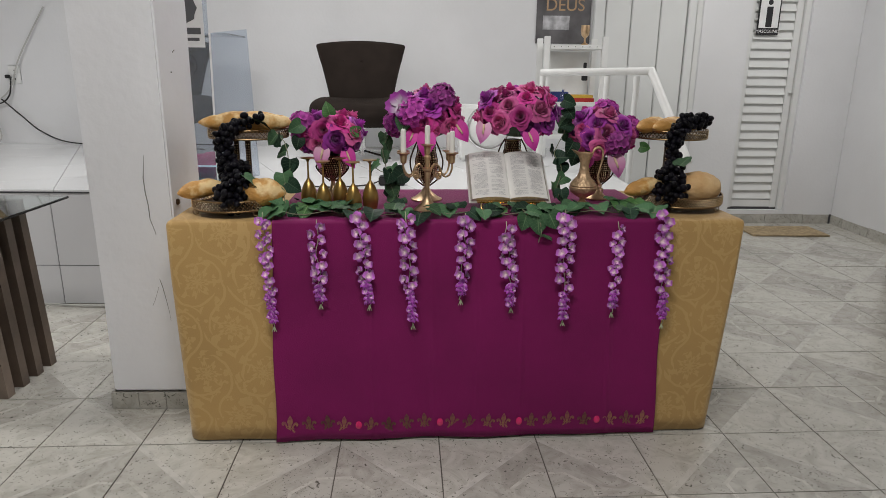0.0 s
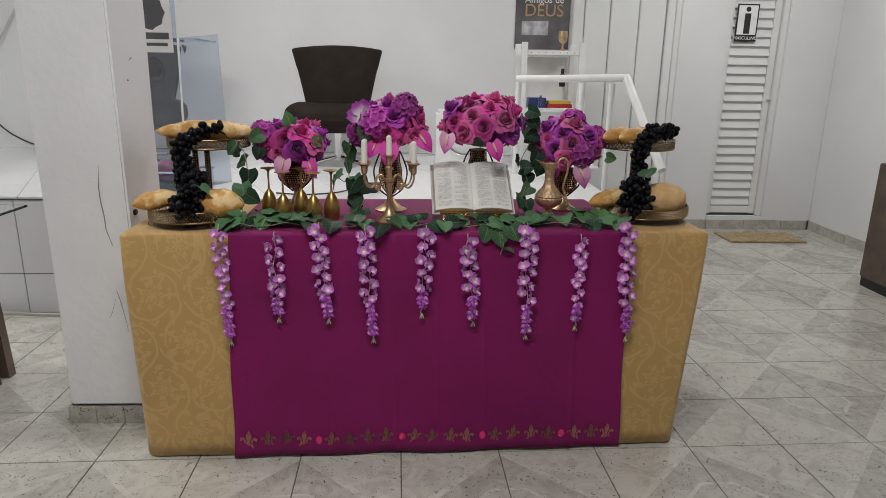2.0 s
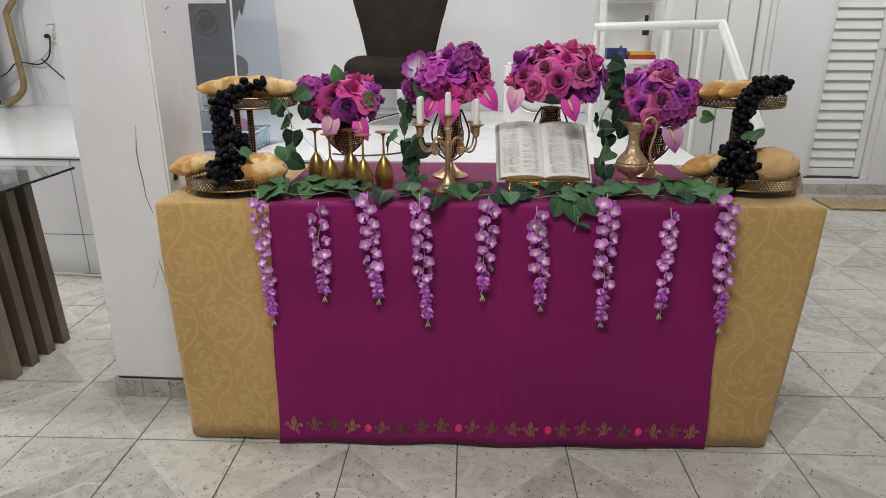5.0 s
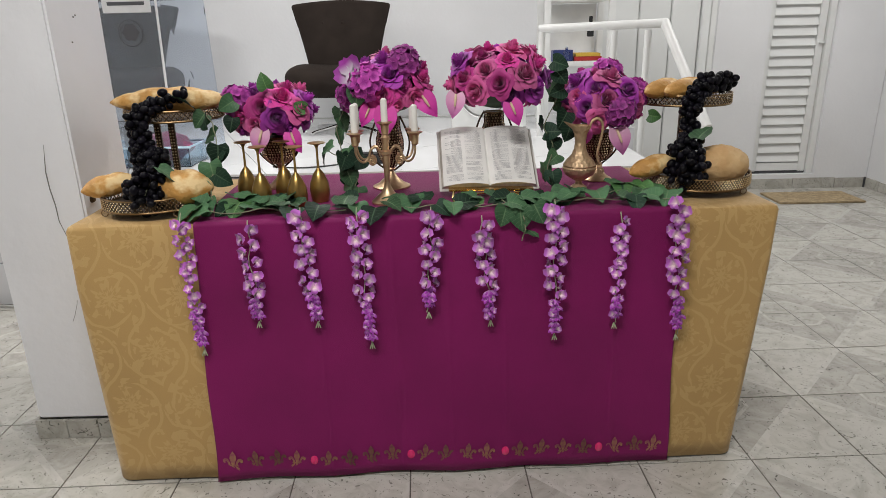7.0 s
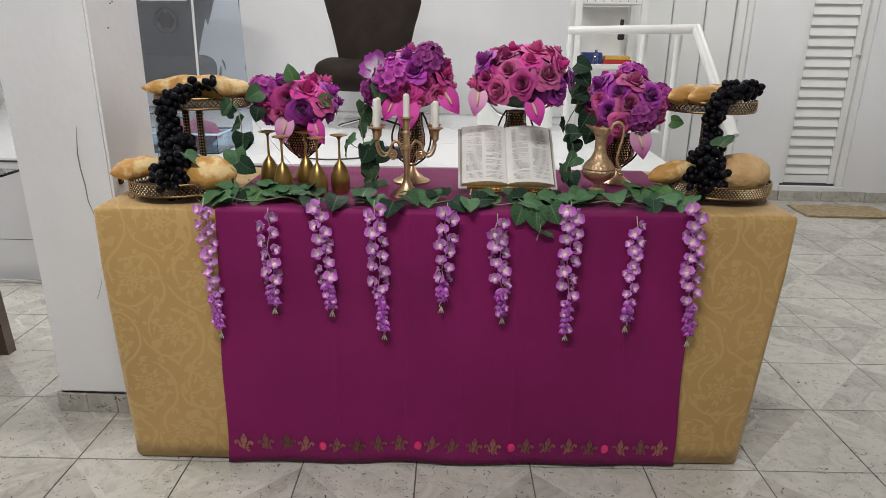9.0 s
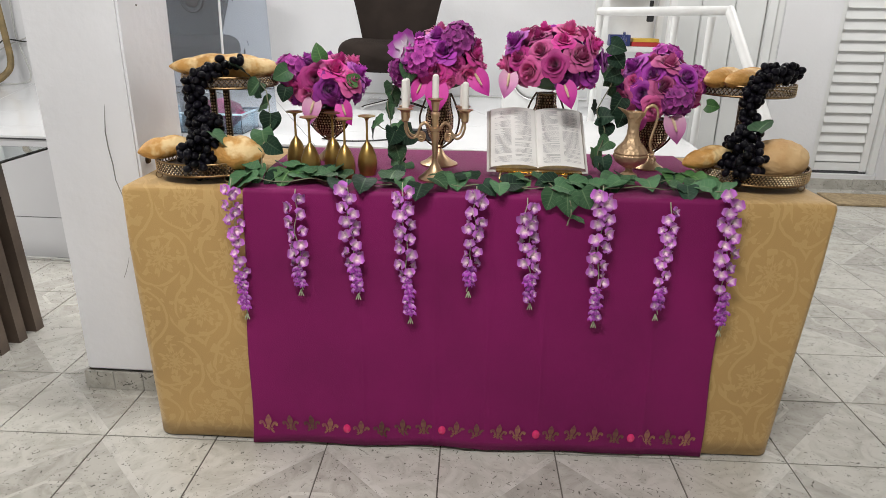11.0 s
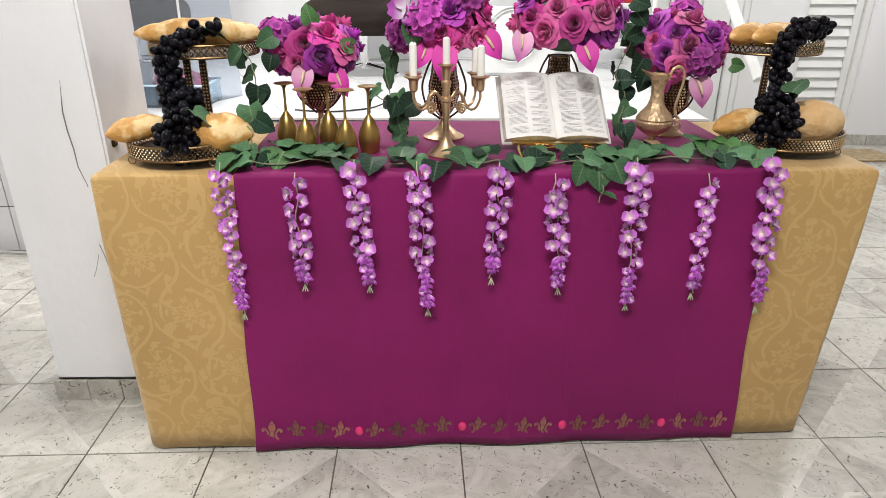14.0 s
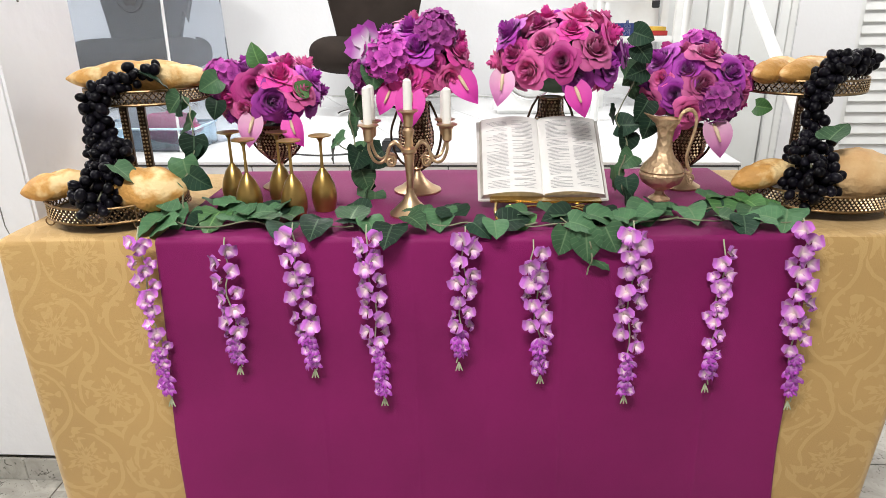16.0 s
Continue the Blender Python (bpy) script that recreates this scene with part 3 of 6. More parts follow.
def outline(x0, x1, y0, y1, r, n):
    """Points round a rectangle with round corners, n per corner and 24 per side."""
    pts = []
    cs = [(x0 + r, y0 + r, 180), (x1 - r, y0 + r, 270), (x1 - r, y1 - r, 0), (x0 + r, y1 - r, 90)]
    for k, (cx, cy, a0) in enumerate(cs):
        for i in range(n + 1):
            a = radians(a0 + 90 * i / n)
            pts.append((cx + r * math.cos(a), cy + r * math.sin(a)))
        nx, ny, na = cs[(k + 1) % 4]
        ex, ey = nx + r * math.cos(radians(na)), ny + r * math.sin(radians(na))
        sx, sy = pts[-1]
        for i in range(1, 24):
            pts.append((sx + (ex - sx) * i / 24, sy + (ey - sy) * i / 24))
    return pts


def gold_cover():
    bm = bmesh.new()
    rings = []
    rows = [(0.16, TZ, 0.06), (0.05, TZ, 0.03), (0.012, TZ, 0.016), (0.004, TZ - 0.004, 0.014), (0, TZ - 0.014, 0.014)]
    rows += [(-0.004 * min(1, k / 3) , TZ - 0.014 - (TZ - 0.02) * k / 14, 0.014 + 0.034 * (k / 14)) for k in range(1, 15)]
    for inset, z, r in rows:
        f = max(0, (TZ - z) / TZ)
        x1 = TX1 - 0.055 * f
        x0 = TX0 + 0.018 * f
        ring = []
        for i, (x, y) in enumerate(outline(x0 + inset, x1 - inset, TY0 - 0.028 * f + inset, TY1 - inset, r, 8)):
            c = Vector(((TX0 + TX1) / 2, (TY0 + TY1) / 2, 0))
            d = (Vector((x, y, 0)) - c).normalized()
            w = f * (0.010 * noise.noise(Vector((x * 3.1, y * 3.1, 0.6 * z))) + 0.005 * noise.noise(Vector((x * 9, y * 9, z * 1.5 + 4))))
            zz = z + (0.010 * noise.noise(Vector((x * 4, y * 4, 7))) if f > 0.97 else 0)
            if z >= TZ:
                zz += 0.0015 * noise.noise(Vector((x * 14, y * 14, 3)))
            ring.append(bm.verts.new((x + d.x * w, y + d.y * w, max(zz, 0.003))))
        rings.append(ring)
    for a, b in zip(rings, rings[1:]):
        n = len(a)
        for i in range(n):
            bm.faces.new((a[i], b[i], b[(i + 1) % n], a[(i + 1) % n]))
    bm.faces.new(rings[0])
    ob = single("tablecloth", bm, GOLD, "gold damask tablecloth reaching the floor", "tablecloth")
    md = ob.modifiers.new("thickness", "SOLIDIFY")
    md.thickness, md.offset = 0.0018, -1
    return ob


gold_cover()


CREASES = (-0.17, 0.04, 0.19, 0.35, 0.66)


def runner_point(u, s):
    """Front runner: u across (0 to 1), s along the cloth from the back edge forward and down."""
    depth = TY1 - TY0
    top = depth + 0.02
    z0 = TZ + 0.004
    if s < 0:
        x = -0.485 + 1.335 * u
        return Vector((x, TY1 + 0.008, z0 + s))
    if s <= depth:
        x = -0.485 + 1.335 * u
        y = TY1 - s * 1.0
        return Vector((x, y, z0 + 0.0012 * noise.noise(Vector((x * 6, y * 9, 2)))))
    d = s - depth
    if d < 0.02:
        a = d / 0.02 * math.pi / 2
        x = -0.485 + 1.335 * u
        return Vector((x, TY0 - 0.012 * math.sin(a), z0 - 0.012 * (1 - math.cos(a))))
    f = (d - 0.02) / (TZ - 0.005)
    f = min(f, 1)
    x = (-0.485 - 0.022 * f) + (1.335 + 0.02 * f) * u + 0.006 * f * math.sin(9 * f + 6 * u)
    y = TY0 - 0.012 - 0.044 * f + f * (0.010 * noise.noise(Vector((x * 2.6, 0.5 * f, 11))) + 0.005 * math.sin(x * 17 + 1.2 * f)) - 0.0022 * sum(math.exp(-((x - c - 0.01 * f) / 0.008) ** 2) for c in CREASES)
    z = z0 - 0.012 - (TZ - 0.012) * f + (0.006 * noise.noise(Vector((x * 3, 0, 5))) + 0.006) * f
    return Vector((x, y, max(z, 0.006)))


S_TOP = (TY1 - TY0) + 0.02
runner = thing("table_runner", "purple satin cloth draped over the table front with painted gold lilies", "cloth", (0, 0, 0))
bm = bmesh.new()
srows = [-0.12, -0.06, -0.004, 0.0] + [S_TOP * k / 16 - 0.02 * (k / 16) for k in range(1, 17)] + [S_TOP - 0.015, S_TOP - 0.01, S_TOP - 0.005] + [S_TOP + (TZ - 0.005) * k / 26 for k in range(27)]
grid = [[bm.verts.new(runner_point(i / 240, s)) for i in range(241)] for s in srows]
for a, b in zip(grid, grid[1:]):
    for i in range(240):
        bm.faces.new((a[i], a[i + 1], b[i + 1], b[i]))
cl = part("cloth", bm, PURPLE, runner)
md = cl.modifiers.new("thickness", "SOLIDIFY")
md.thickness, md.offset = 0.0014, 0


def on_front(x, z, out=0.003):
    f = min(1, max(0, (TZ - 0.01 - z) / (TZ - 0.012)))
    u = (x - (-0.485 - 0.022 * f)) / (1.335 + 0.02 * f)
    p = runner_point(min(max(u, -0.05), 1.05), S_TOP + (TZ - 0.005) * f)
    return Vector((x, p.y - out, z))


def lis_mesh():
    bm = bmesh.new()
    center = [(0, 0.036), (0.007, 0.024), (0.0085, 0.012), (0.005, 0.0), (0.0035, -0.008), (-0.0035, -0.008), (-0.005, 0.0), (-0.0085, 0.012), (-0.007, 0.024)]
    side = [(0.006, -0.006), (0.009, 0.004), (0.013, 0.012), (0.020, 0.014), (0.0255, 0.008), (0.024, 0.0), (0.019, -0.001), (0.019, 0.004), (0.016, 0.004), (0.0125, -0.002), (0.011, -0.008)]
    foot = [(-0.003, -0.012), (0.003, -0.012), (0.006, -0.026), (0.0, -0.034), (-0.006, -0.026)]
    tail = [(0.005, -0.012), (0.010, -0.012), (0.018, -0.020), (0.015, -0.026), (0.009, -0.020)]
    bar = [(-0.014, -0.0115), (-0.014, -0.0085), (0.014, -0.0085), (0.014, -0.0115)]
    for shape in (center, side, [(-a, b) for a, b in side], foot, tail, [(-a, b) for a, b in tail], bar):
        vs = [bm.verts.new((a, 0, b)) for a, b in shape]
        f = bm.faces.new(vs)
        f.normal_update()
        if f.normal.y > 0:
            f.normal_flip()
    me = bpy.data.meshes.new("lily_print")
    bm.to_mesh(me)
    bm.free()
    me.materials.append(LIS)
    return me


lis = lis_mesh()
for k, sx in enumerate((55, 132, 208, 272, 382, 452, 525, 598, 712, 782, 857, 922, 1038, 1112, 1188, 1258, 1368, 1440, 1505)):
    x = -0.503 + sx / 1540 * 1.338
    z = 0.068 + rng.uniform(-0.004, 0.004)
    sc = 1.0 if k else 1.15
    share("lily_print", lis, runner, Matrix.Translation(on_front(x, z, 0.0035)) @ pose(0, 0, 0, 4, rng.uniform(-7, 7), 0) @ Matrix.Diagonal((sc, 1, sc, 1)))
for x in (-0.215, 0.072, 0.355, 0.638):
    bm = bmesh.new()
    lathe(bm, [(0.0115, 0), (0.0112, 0.002), (0.007, 0.005), (0.003, 0.006)], 20, pose(0, 0, 0, 90) @ Matrix.Diagonal((1, 1.3, 1, 1)))
    g = part("gem", bm, GEM, runner, "shiny pink oval gem")
    g.location = on_front(x, 0.066, 0.0015)


# ---- glass table ----
gt = thing("glass_table", "glass-topped table on dark wooden board legs", "table", (0, 0, 0))
gl = part("glass_top", B((-2.75, 2.2, 0.735), (-1.505, 2.69, 0.745), 0.002), GLASS_TOP, gt, "clear glass top with dark edge")
for k, y in enumerate((2.305, 2.405, 2.505, 2.605)):
    x1, x0 = -1.632, -2.62
    pts = [(x1 - 0.035, 0.733), (x1, 0.0), (x1 - 0.20, 0.0)]
    pts += [(x1 - 0.33 + 0.13 * math.cos(radians(a)), 0.30 * (0.3 + math.sin(radians(a)))) for a in range(0, 91, 15)]
    xm = (x0 + x1) / 2
    left = [(2 * xm - a, b) for a, b in pts]
    full = pts + left[::-1]
    bm = plate(bmesh.new(), full, 0.045)
    # front board coloured as lit, the boards behind it as shaded
    p = part("leg_board", bm, WOOD_LIT if k == 0 else WOOD_DARK, gt, smooth=False)
    p.location = (0, y - 0.015, 0)


# ---- wing chairs ----
def wing_chair(at, turn):
    ch = thing("wing_chair", "dark brown upholstered wing chair with flared back", "chair", at, "chairs on the stage")
    ch.rotation_euler = (0, 0, radians(turn))
    # flared back, leaning and cupped
    bm = bmesh.new()
    rows = []
    for k in range(13):
        v = k / 12
        w = 0.225 + 0.11 * v ** 1.2
        z = 0.35 + 0.48 * v
        row = []
        for i in range(17):
            u = i / 8 - 1
            zz = z + (0.02 * (1 - u * u) if k > 8 else 0) * (k - 8) / 4 - (0.012 * u * u if k > 8 else 0)
            y = 0.16 + 0.14 * v - 0.11 * u * u * (0.5 + 0.5 * v)
            row.append(Vector((u * w, y, zz)))
        rows.append(row)
    f = [[bm.verts.new(p) for p in r] for r in rows]
    b = [[bm.verts.new(p + Vector((0, 0.09 - 0.03 * abs(i / 8 - 1), 0))) for i, p in enumerate(r)] for r in rows]
    for g, flip in ((f, 0), (b, 1)):
        for r0, r1 in zip(g, g[1:]):
            for i in range(16):
                q = (r0[i], r0[i + 1], r1[i + 1], r1[i])
                bm.faces.new(q[::-1] if flip else q)
    for i in range(16):
        bm.faces.new((f[-1][i], f[-1][i + 1], b[-1][i + 1], b[-1][i]))
        bm.faces.new((f[0][i], f[0][i + 1], b[0][i + 1], b[0][i]))
    for r in range(12):
        for s in (0, 16):
            bm.faces.new((f[r][s], f[r + 1][s], b[r + 1][s], b[r][s]))
    back = part("backrest", bm, BROWN_FABRIC, ch)
    md = back.modifiers.new("round", "BEVEL")
    md.width, md.segments, md.limit_method = 0.018, 3, "ANGLE"
    for u in (-0.45, 0, 0.45):
        part("button", ball(bmesh.new(), (u * 0.3, 0.262 - 0.1 * u * u * 0.8, 0.70), 0.011, 2, (1, 0.5, 1)), BROWN_FABRIC, back)
    bm = ball(bmesh.new(), (0, 0, 0), 1, 4)
    for v in bm.verts:
        c = [math.copysign(abs(a) ** e, a) for a, e in zip(v.co, (0.55, 0.55, 0.7))]
        sag = 0.03 * max(0, 1 - (c[0] / 0.8) ** 2) if c[2] > 0 else 0
        v.co = Vector((c[0] * 0.37, c[1] * 0.31, 0.345 + c[2] * 0.115 - sag))
    part("seat", bm, BROWN_FABRIC, ch)
    part("column", lathe(bmesh.new(), [(0.03, 0.02), (0.025, 0.15), (0.04, 0.268)], 20), CHROME, ch)
    for a in range(4):
        an = radians(45 + 90 * a)
        part("leg", T([(0.02 * math.cos(an), 0.02 * math.sin(an), 0.05), (0.28 * math.cos(an), 0.28 * math.sin(an), 0.02), (0.3 * math.cos(an), 0.3 * math.sin(an), 0.012)], 0.012), CHROME, ch)
    return ch


c1 = wing_chair((-0.47, 4.82, ZS), 4)
copy_thing(c1, pose(-1.95, 4.90, ZS, 0, 0, 2))["label"] = "dark brown wing chair standing behind the clear lectern"

# ---- lectern ----
lec = thing("acrylic_lectern", "clear acrylic lectern with a white sticker and round seal", "lectern", (0, 0, 0))
LY = 3.6
bm = plate(bmesh.new(), [(-1.60, ZS), (-1.17, ZS), (-1.148, 1.72), (-1.62, 1.72)], 0.008)
p = part("front_panel", bm, HAZY, lec)
p.location = (0, LY, 0)
bm = bmesh.new()
pr = [(-1.170, LY + 0.009, ZS), (-1.02, LY + 0.34, ZS), (-1.045, LY + 0.34, 1.50), (-1.150, LY + 0.009, 1.46)]
f = [bm.verts.new(q) for q in pr]
b = [bm.verts.new((q[0] + 0.007, q[1], q[2])) for q in pr]
bm.faces.new(f), bm.faces.new(b[::-1])
for i in range(4):
    bm.faces.new((f[i], f[(i + 1) % 4], b[(i + 1) % 4], b[i]))
part("side_panel", bm, HAZY, lec)
part("edge_strip", T([(-1.165, LY + 0.004, ZS), (-1.147, LY + 0.004, 1.46)], 0.006, 6), STICKER, lec, "bright polished edge")
part("shelf", B((-1.60, LY + 0.01, 1.452), (-1.05, LY + 0.34, 1.46)), ACRYL, lec)
st = part("sticker", B((-1.40, LY - 0.0015, 1.385), (-1.172, LY - 0.0002, 1.72)), STICKER, lec, "white sticker with dark emblem and unreadable lines")
part("emblem", lathe(bmesh.new(), [(0.085, 0), (0.085, 0.0008)], 28, pose(-1.29, LY - 0.0016, 1.585, 90), 0.06, 9), GREY_PRINT, st)
part("bar", box(B((-1.385, LY - 0.0024, 1.452), (-1.19, LY - 0.0016, 1.485)), (-1.375, LY - 0.0024, 1.418), (-1.20, LY - 0.0016, 1.434)), GREY_PRINT, st)
part("seal", T([(-1.285 + 0.056 * math.cos(a * math.pi / 16), LY - 0.001, 1.295 + 0.06 * math.sin(a * math.pi / 16)) for a in range(32)], 0.0025, 5, True), GREY_PRINT, lec)
part("seal", lathe(bmesh.new(), [(0.038, 0), (0.038, 0.0008)], 16, pose(-1.285, LY - 0.0008, 1.297, 90), 0.15, 6), GREY_PRINT, lec)
pb = thing("storage_box", "clear plastic box with a pink cloth lying inside", "box", (-1.33, 3.72, ZS))
part("tub", box(box(box(box(B((-0.24, -0.12, 0.002), (0.24, 0.12, 0.006)), (-0.24, -0.12, 0.0062), (-0.237, 0.12, 0.10)), (0.237, -0.12, 0.0062), (0.24, 0.12, 0.10)), (-0.2368, -0.12, 0.0062), (0.2368, -0.117, 0.10)), (-0.2368, 0.117, 0.0062), (0.2368, 0.12, 0.10)), glass("pale_blue_plastic", (0.72, 0.86, 0.95), 0.1), pb)
part("rim", T([(-0.245, -0.125, 0.102), (0.245, -0.125, 0.102), (0.245, 0.125, 0.102), (-0.245, 0.125, 0.102)], 0.006, 6, True), mat("pale_blue_rim", (0.5, 0.68, 0.82), 0.4), pb)
bm = ball(bmesh.new(), (0.08, 0.0, 0.09), 0.1, 3, (1.3, 0.8, 0.75))
for v in bm.verts:
    v.co += 0.02 * noise.noise_vector(v.co * 18)
part("pink_cloth", bm, PINK, pb)
single("paper_stack", B((-1.42, 3.63, ZS + 0.004), (-1.335, 3.655, ZS + 0.20), 0.002), WHITE, "white folded paper box standing in the plastic tub", "paper")

ad = thing("power_adapter", "black power adapter lying on the stage near its edge", "adapter", (-0.18, 3.62, ZS))
part("case", B((-0.075, -0.04, 0.001), (0.075, 0.04, 0.05), 0.006), BLACK, ad)
part("cord", T(smooth_path([(-0.075, 0.0, 0.02), (-0.13, -0.03, 0.006), (-0.22, -0.09, 0.005), (-0.34, -0.12, 0.005), (-0.48, -0.08, 0.005)]), 0.004, 6), CABLE, ad)
single("stage_cable", T(smooth_path([(-0.9, 5.5, ZS + 0.008), (-0.3, 5.42, ZS + 0.008), (0.1, 5.46, ZS + 0.008), (0.5, 5.3, ZS + 0.008), (0.95, 5.38, ZS + 0.008)]), 0.006, 6), CABLE_W, "thin pale cable along the foot of the stage wall", "cable")

# ---- white box with a round grille ----
fan = thing("box_fan", "white box fan with a round chrome ring", "fan", (0.50, 4.75, ZS))
part("body", B((-0.255, -0.1, 0.002), (0.235, 0.14, 0.40), 0.02), WHITE_METAL, fan)
part("ring", T([(-0.045 + 0.15 * math.cos(a * math.pi / 20), -0.104, 0.245 + 0.15 * math.sin(a * math.pi / 20)) for a in range(40)], 0.011, 8, True), CHROME, fan)
part("disc", lathe(bmesh.new(), [(0.138, 0), (0.13, 0.006), (0.05, 0.012), (0.01, 0.013)], 32, pose(-0.045, -0.1005, 0.245, 90)), WHITE_METAL, fan)

# ---- railing ----
rail = thing("handrail", "white painted steel pipe handrail by the stage steps", "handrail", (0, 0, 0))
R0, R1, R2 = Vector((0.775, 4.42, 1.274)), Vector((1.42, 4.12, 1.29)), Vector((1.535, 3.68, 0.775))
part("pipe", T([R0, R1], 0.024, 14), WHITE_METAL, rail)
part("pipe", T([R1, R2], 0.026, 14), WHITE_METAL, rail)
part("elbow", ball(bmesh.new(), R1, 0.0265, 2), WHITE_METAL, rail)
for f in (0.02, 0.62, 0.88):
    q = R0.lerp(R1, f)
    part("post", T([(q.x, q.y, ZS if q.x < XE else 0.0), (q.x, q.y, 1.256)], 0.020, 12), WHITE_METAL, rail)

# ---- white shelf rack ----
rack = thing("shelf_rack", "white slotted steel shelf rack holding books", "shelf", (0, 0, 0))
for px, py in ((0.90, 4.95), (1.33, 4.95), (0.90, 5.28), (1.33, 5.28)):
    part("post", B((px - 0.022, py - 0.018, ZS), (px + 0.022, py + 0.018, 1.535), 0.003), WHITE_METAL, rack)
for z in (0.80, 1.045, 1.46):
    part("shelf", B((0.923, 4.935, z - 0.016), (1.307, 5.295, z + 0.016), 0.003), WHITE_METAL, rack)
part("back_plate", B((0.93, 5.30, 1.08), (1.30, 5.303, 1.44)), WHITE_METAL, rack)
for i in range(7):
    part("bolt", ball(bmesh.new(), (0.95 + i * 0.053, 4.934, 1.462), 0.004, 1), GREY_PRINT, rack)
single("book_red", B((1.10, 5.0, 1.0615), (1.29, 5.2, 1.09), 0.003), RED, "red book lying on the rack", "book", "books on the rack")
single("book_yellow", B((1.11, 5.0, 1.0902), (1.28, 5.18, 1.112), 0.003), YELLOW, "yellow book on top of the red one", "book", "books on the rack")
single("carton", B((0.955, 5.0, 1.0615), (1.09, 5.1, 1.135), 0.003), BLUE, "blue and white carton on the rack", "box")
single("bottle", lathe(bmesh.new(), [(0.02, 0), (0.021, 0.06), (0.009, 0.08), (0.009, 0.1)], 16, pose(1.04, 4.97, 1.0615)), ACRYL, "small clear bottle on the rack", "bottle")
single("hanging_lock", box(B((1.165, 4.925, 1.22), (1.21, 4.935, 1.31), 0.004), (1.175, 4.93, 1.3102), (1.2, 4.936, 1.35), 0.003), BLACK, "black padlock case hanging on the rack", "lock")
single("trophy_cup", lathe(bmesh.new(), [(0.04, 0), (0.042, 0.012), (0.012, 0.03), (0.012, 0.07), (0.045, 0.10), (0.055, 0.15), (0.05, 0.2), (0.046, 0.2), (0.05, 0.15), (0.01, 0.105)], 24, pose(1.20, 5.05, 1.477) @ Matrix.Diagonal((0.62, 0.62, 0.72, 1))), ROSE_GOLD, "golden cup standing on the rack", "cup")
post = thing("poster", "dark poster with gold lettering hung on the wall", "poster", (1.135, YB - 0.004, 1.78))
part("sheet", B((-0.225, -0.004, -0.27), (0.225, 0, 0.42)), POSTER_A, post, smooth=False)
# glare on the sheet, painted as two flat pale patches
part("light_patch", B((-0.17, -0.0056, -0.16), (0.05, -0.0042, -0.05)), POSTER_B, post)
part("light_patch", B((-0.225, -0.0056, 0.17), (0.225, -0.0042, 0.42)), POSTER_B, post)
lettering("lettering", "Amigos de", 0.075, pose(0.01, -0.005, 0.115, 90), WHITE, post)
lettering("lettering", "DEUS", 0.135, pose(0.01, -0.005, 0.03, 90), LETTER_GOLD, post)

# ---- left end of the stage ----
ls = thing("open_shelf", "white open shelf crowded with cables and a book", "shelf", (0, 0, 0))
part("side", B((-3.885, 5.05, ZS), (-3.855, 5.4, 1.46), 0.003), WHITE_METAL, ls)
part("back", B((-4.6, 5.40, ZS), (-3.855, 5.41, 1.9)), WALL, ls)
for z in (1.07, 1.44):
    part("board", B((-4.6, 5.05, z - 0.012), (-3.8855, 5.4, z + 0.012), 0.002), WHITE_METAL, ls)
single("blue_book", B((-4.07, 5.08, 1.4525), (-3.81, 5.11, 1.86), 0.004), BLUE, "dark blue book standing on the shelf", "book")
single("black_shoe_box", B((-4.17, 5.12, 1.0825), (-3.93, 5.3, 1.13), 0.02), BLACK, "black device lying on the shelf", "device")
single("wooden_stick", T(smooth_path([(-3.76, 5.33, ZS + 0.03), (-3.68, 5.40, 0.74), (-3.66, 5.45, 0.83), (-3.68, 5.47, 1.04), (-3.72, 5.5, 1.34), (-3.71, 5.51, 1.40), (-3.63, 5.52, 1.52), (-3.64, 5.54, 1.72), (-3.70, 5.55, 1.95)], 5), [0.030] * 4 + [0.025] * 37, 9), STICK, "knotty varnished wooden staff leaning on the wall", "stick")
sock = thing("wall_socket", "white wall socket with a black plug", "socket", (-3.42, YB - 0.006, 1.215))
part("plate", B((-0.05, 0, -0.075), (0.05, 0.006, 0.075), 0.003), WHITE_METAL, sock)
for dz in (-0.035, 0, 0.035):
    part("pin_hole", ball(bmesh.new(), (0, -0.0005, dz), 0.006, 1), BLACK, sock)
part("plug", B((-0.07, -0.03, -0.03), (-0.035, -0.001, 0.0), 0.005), BLACK, sock)
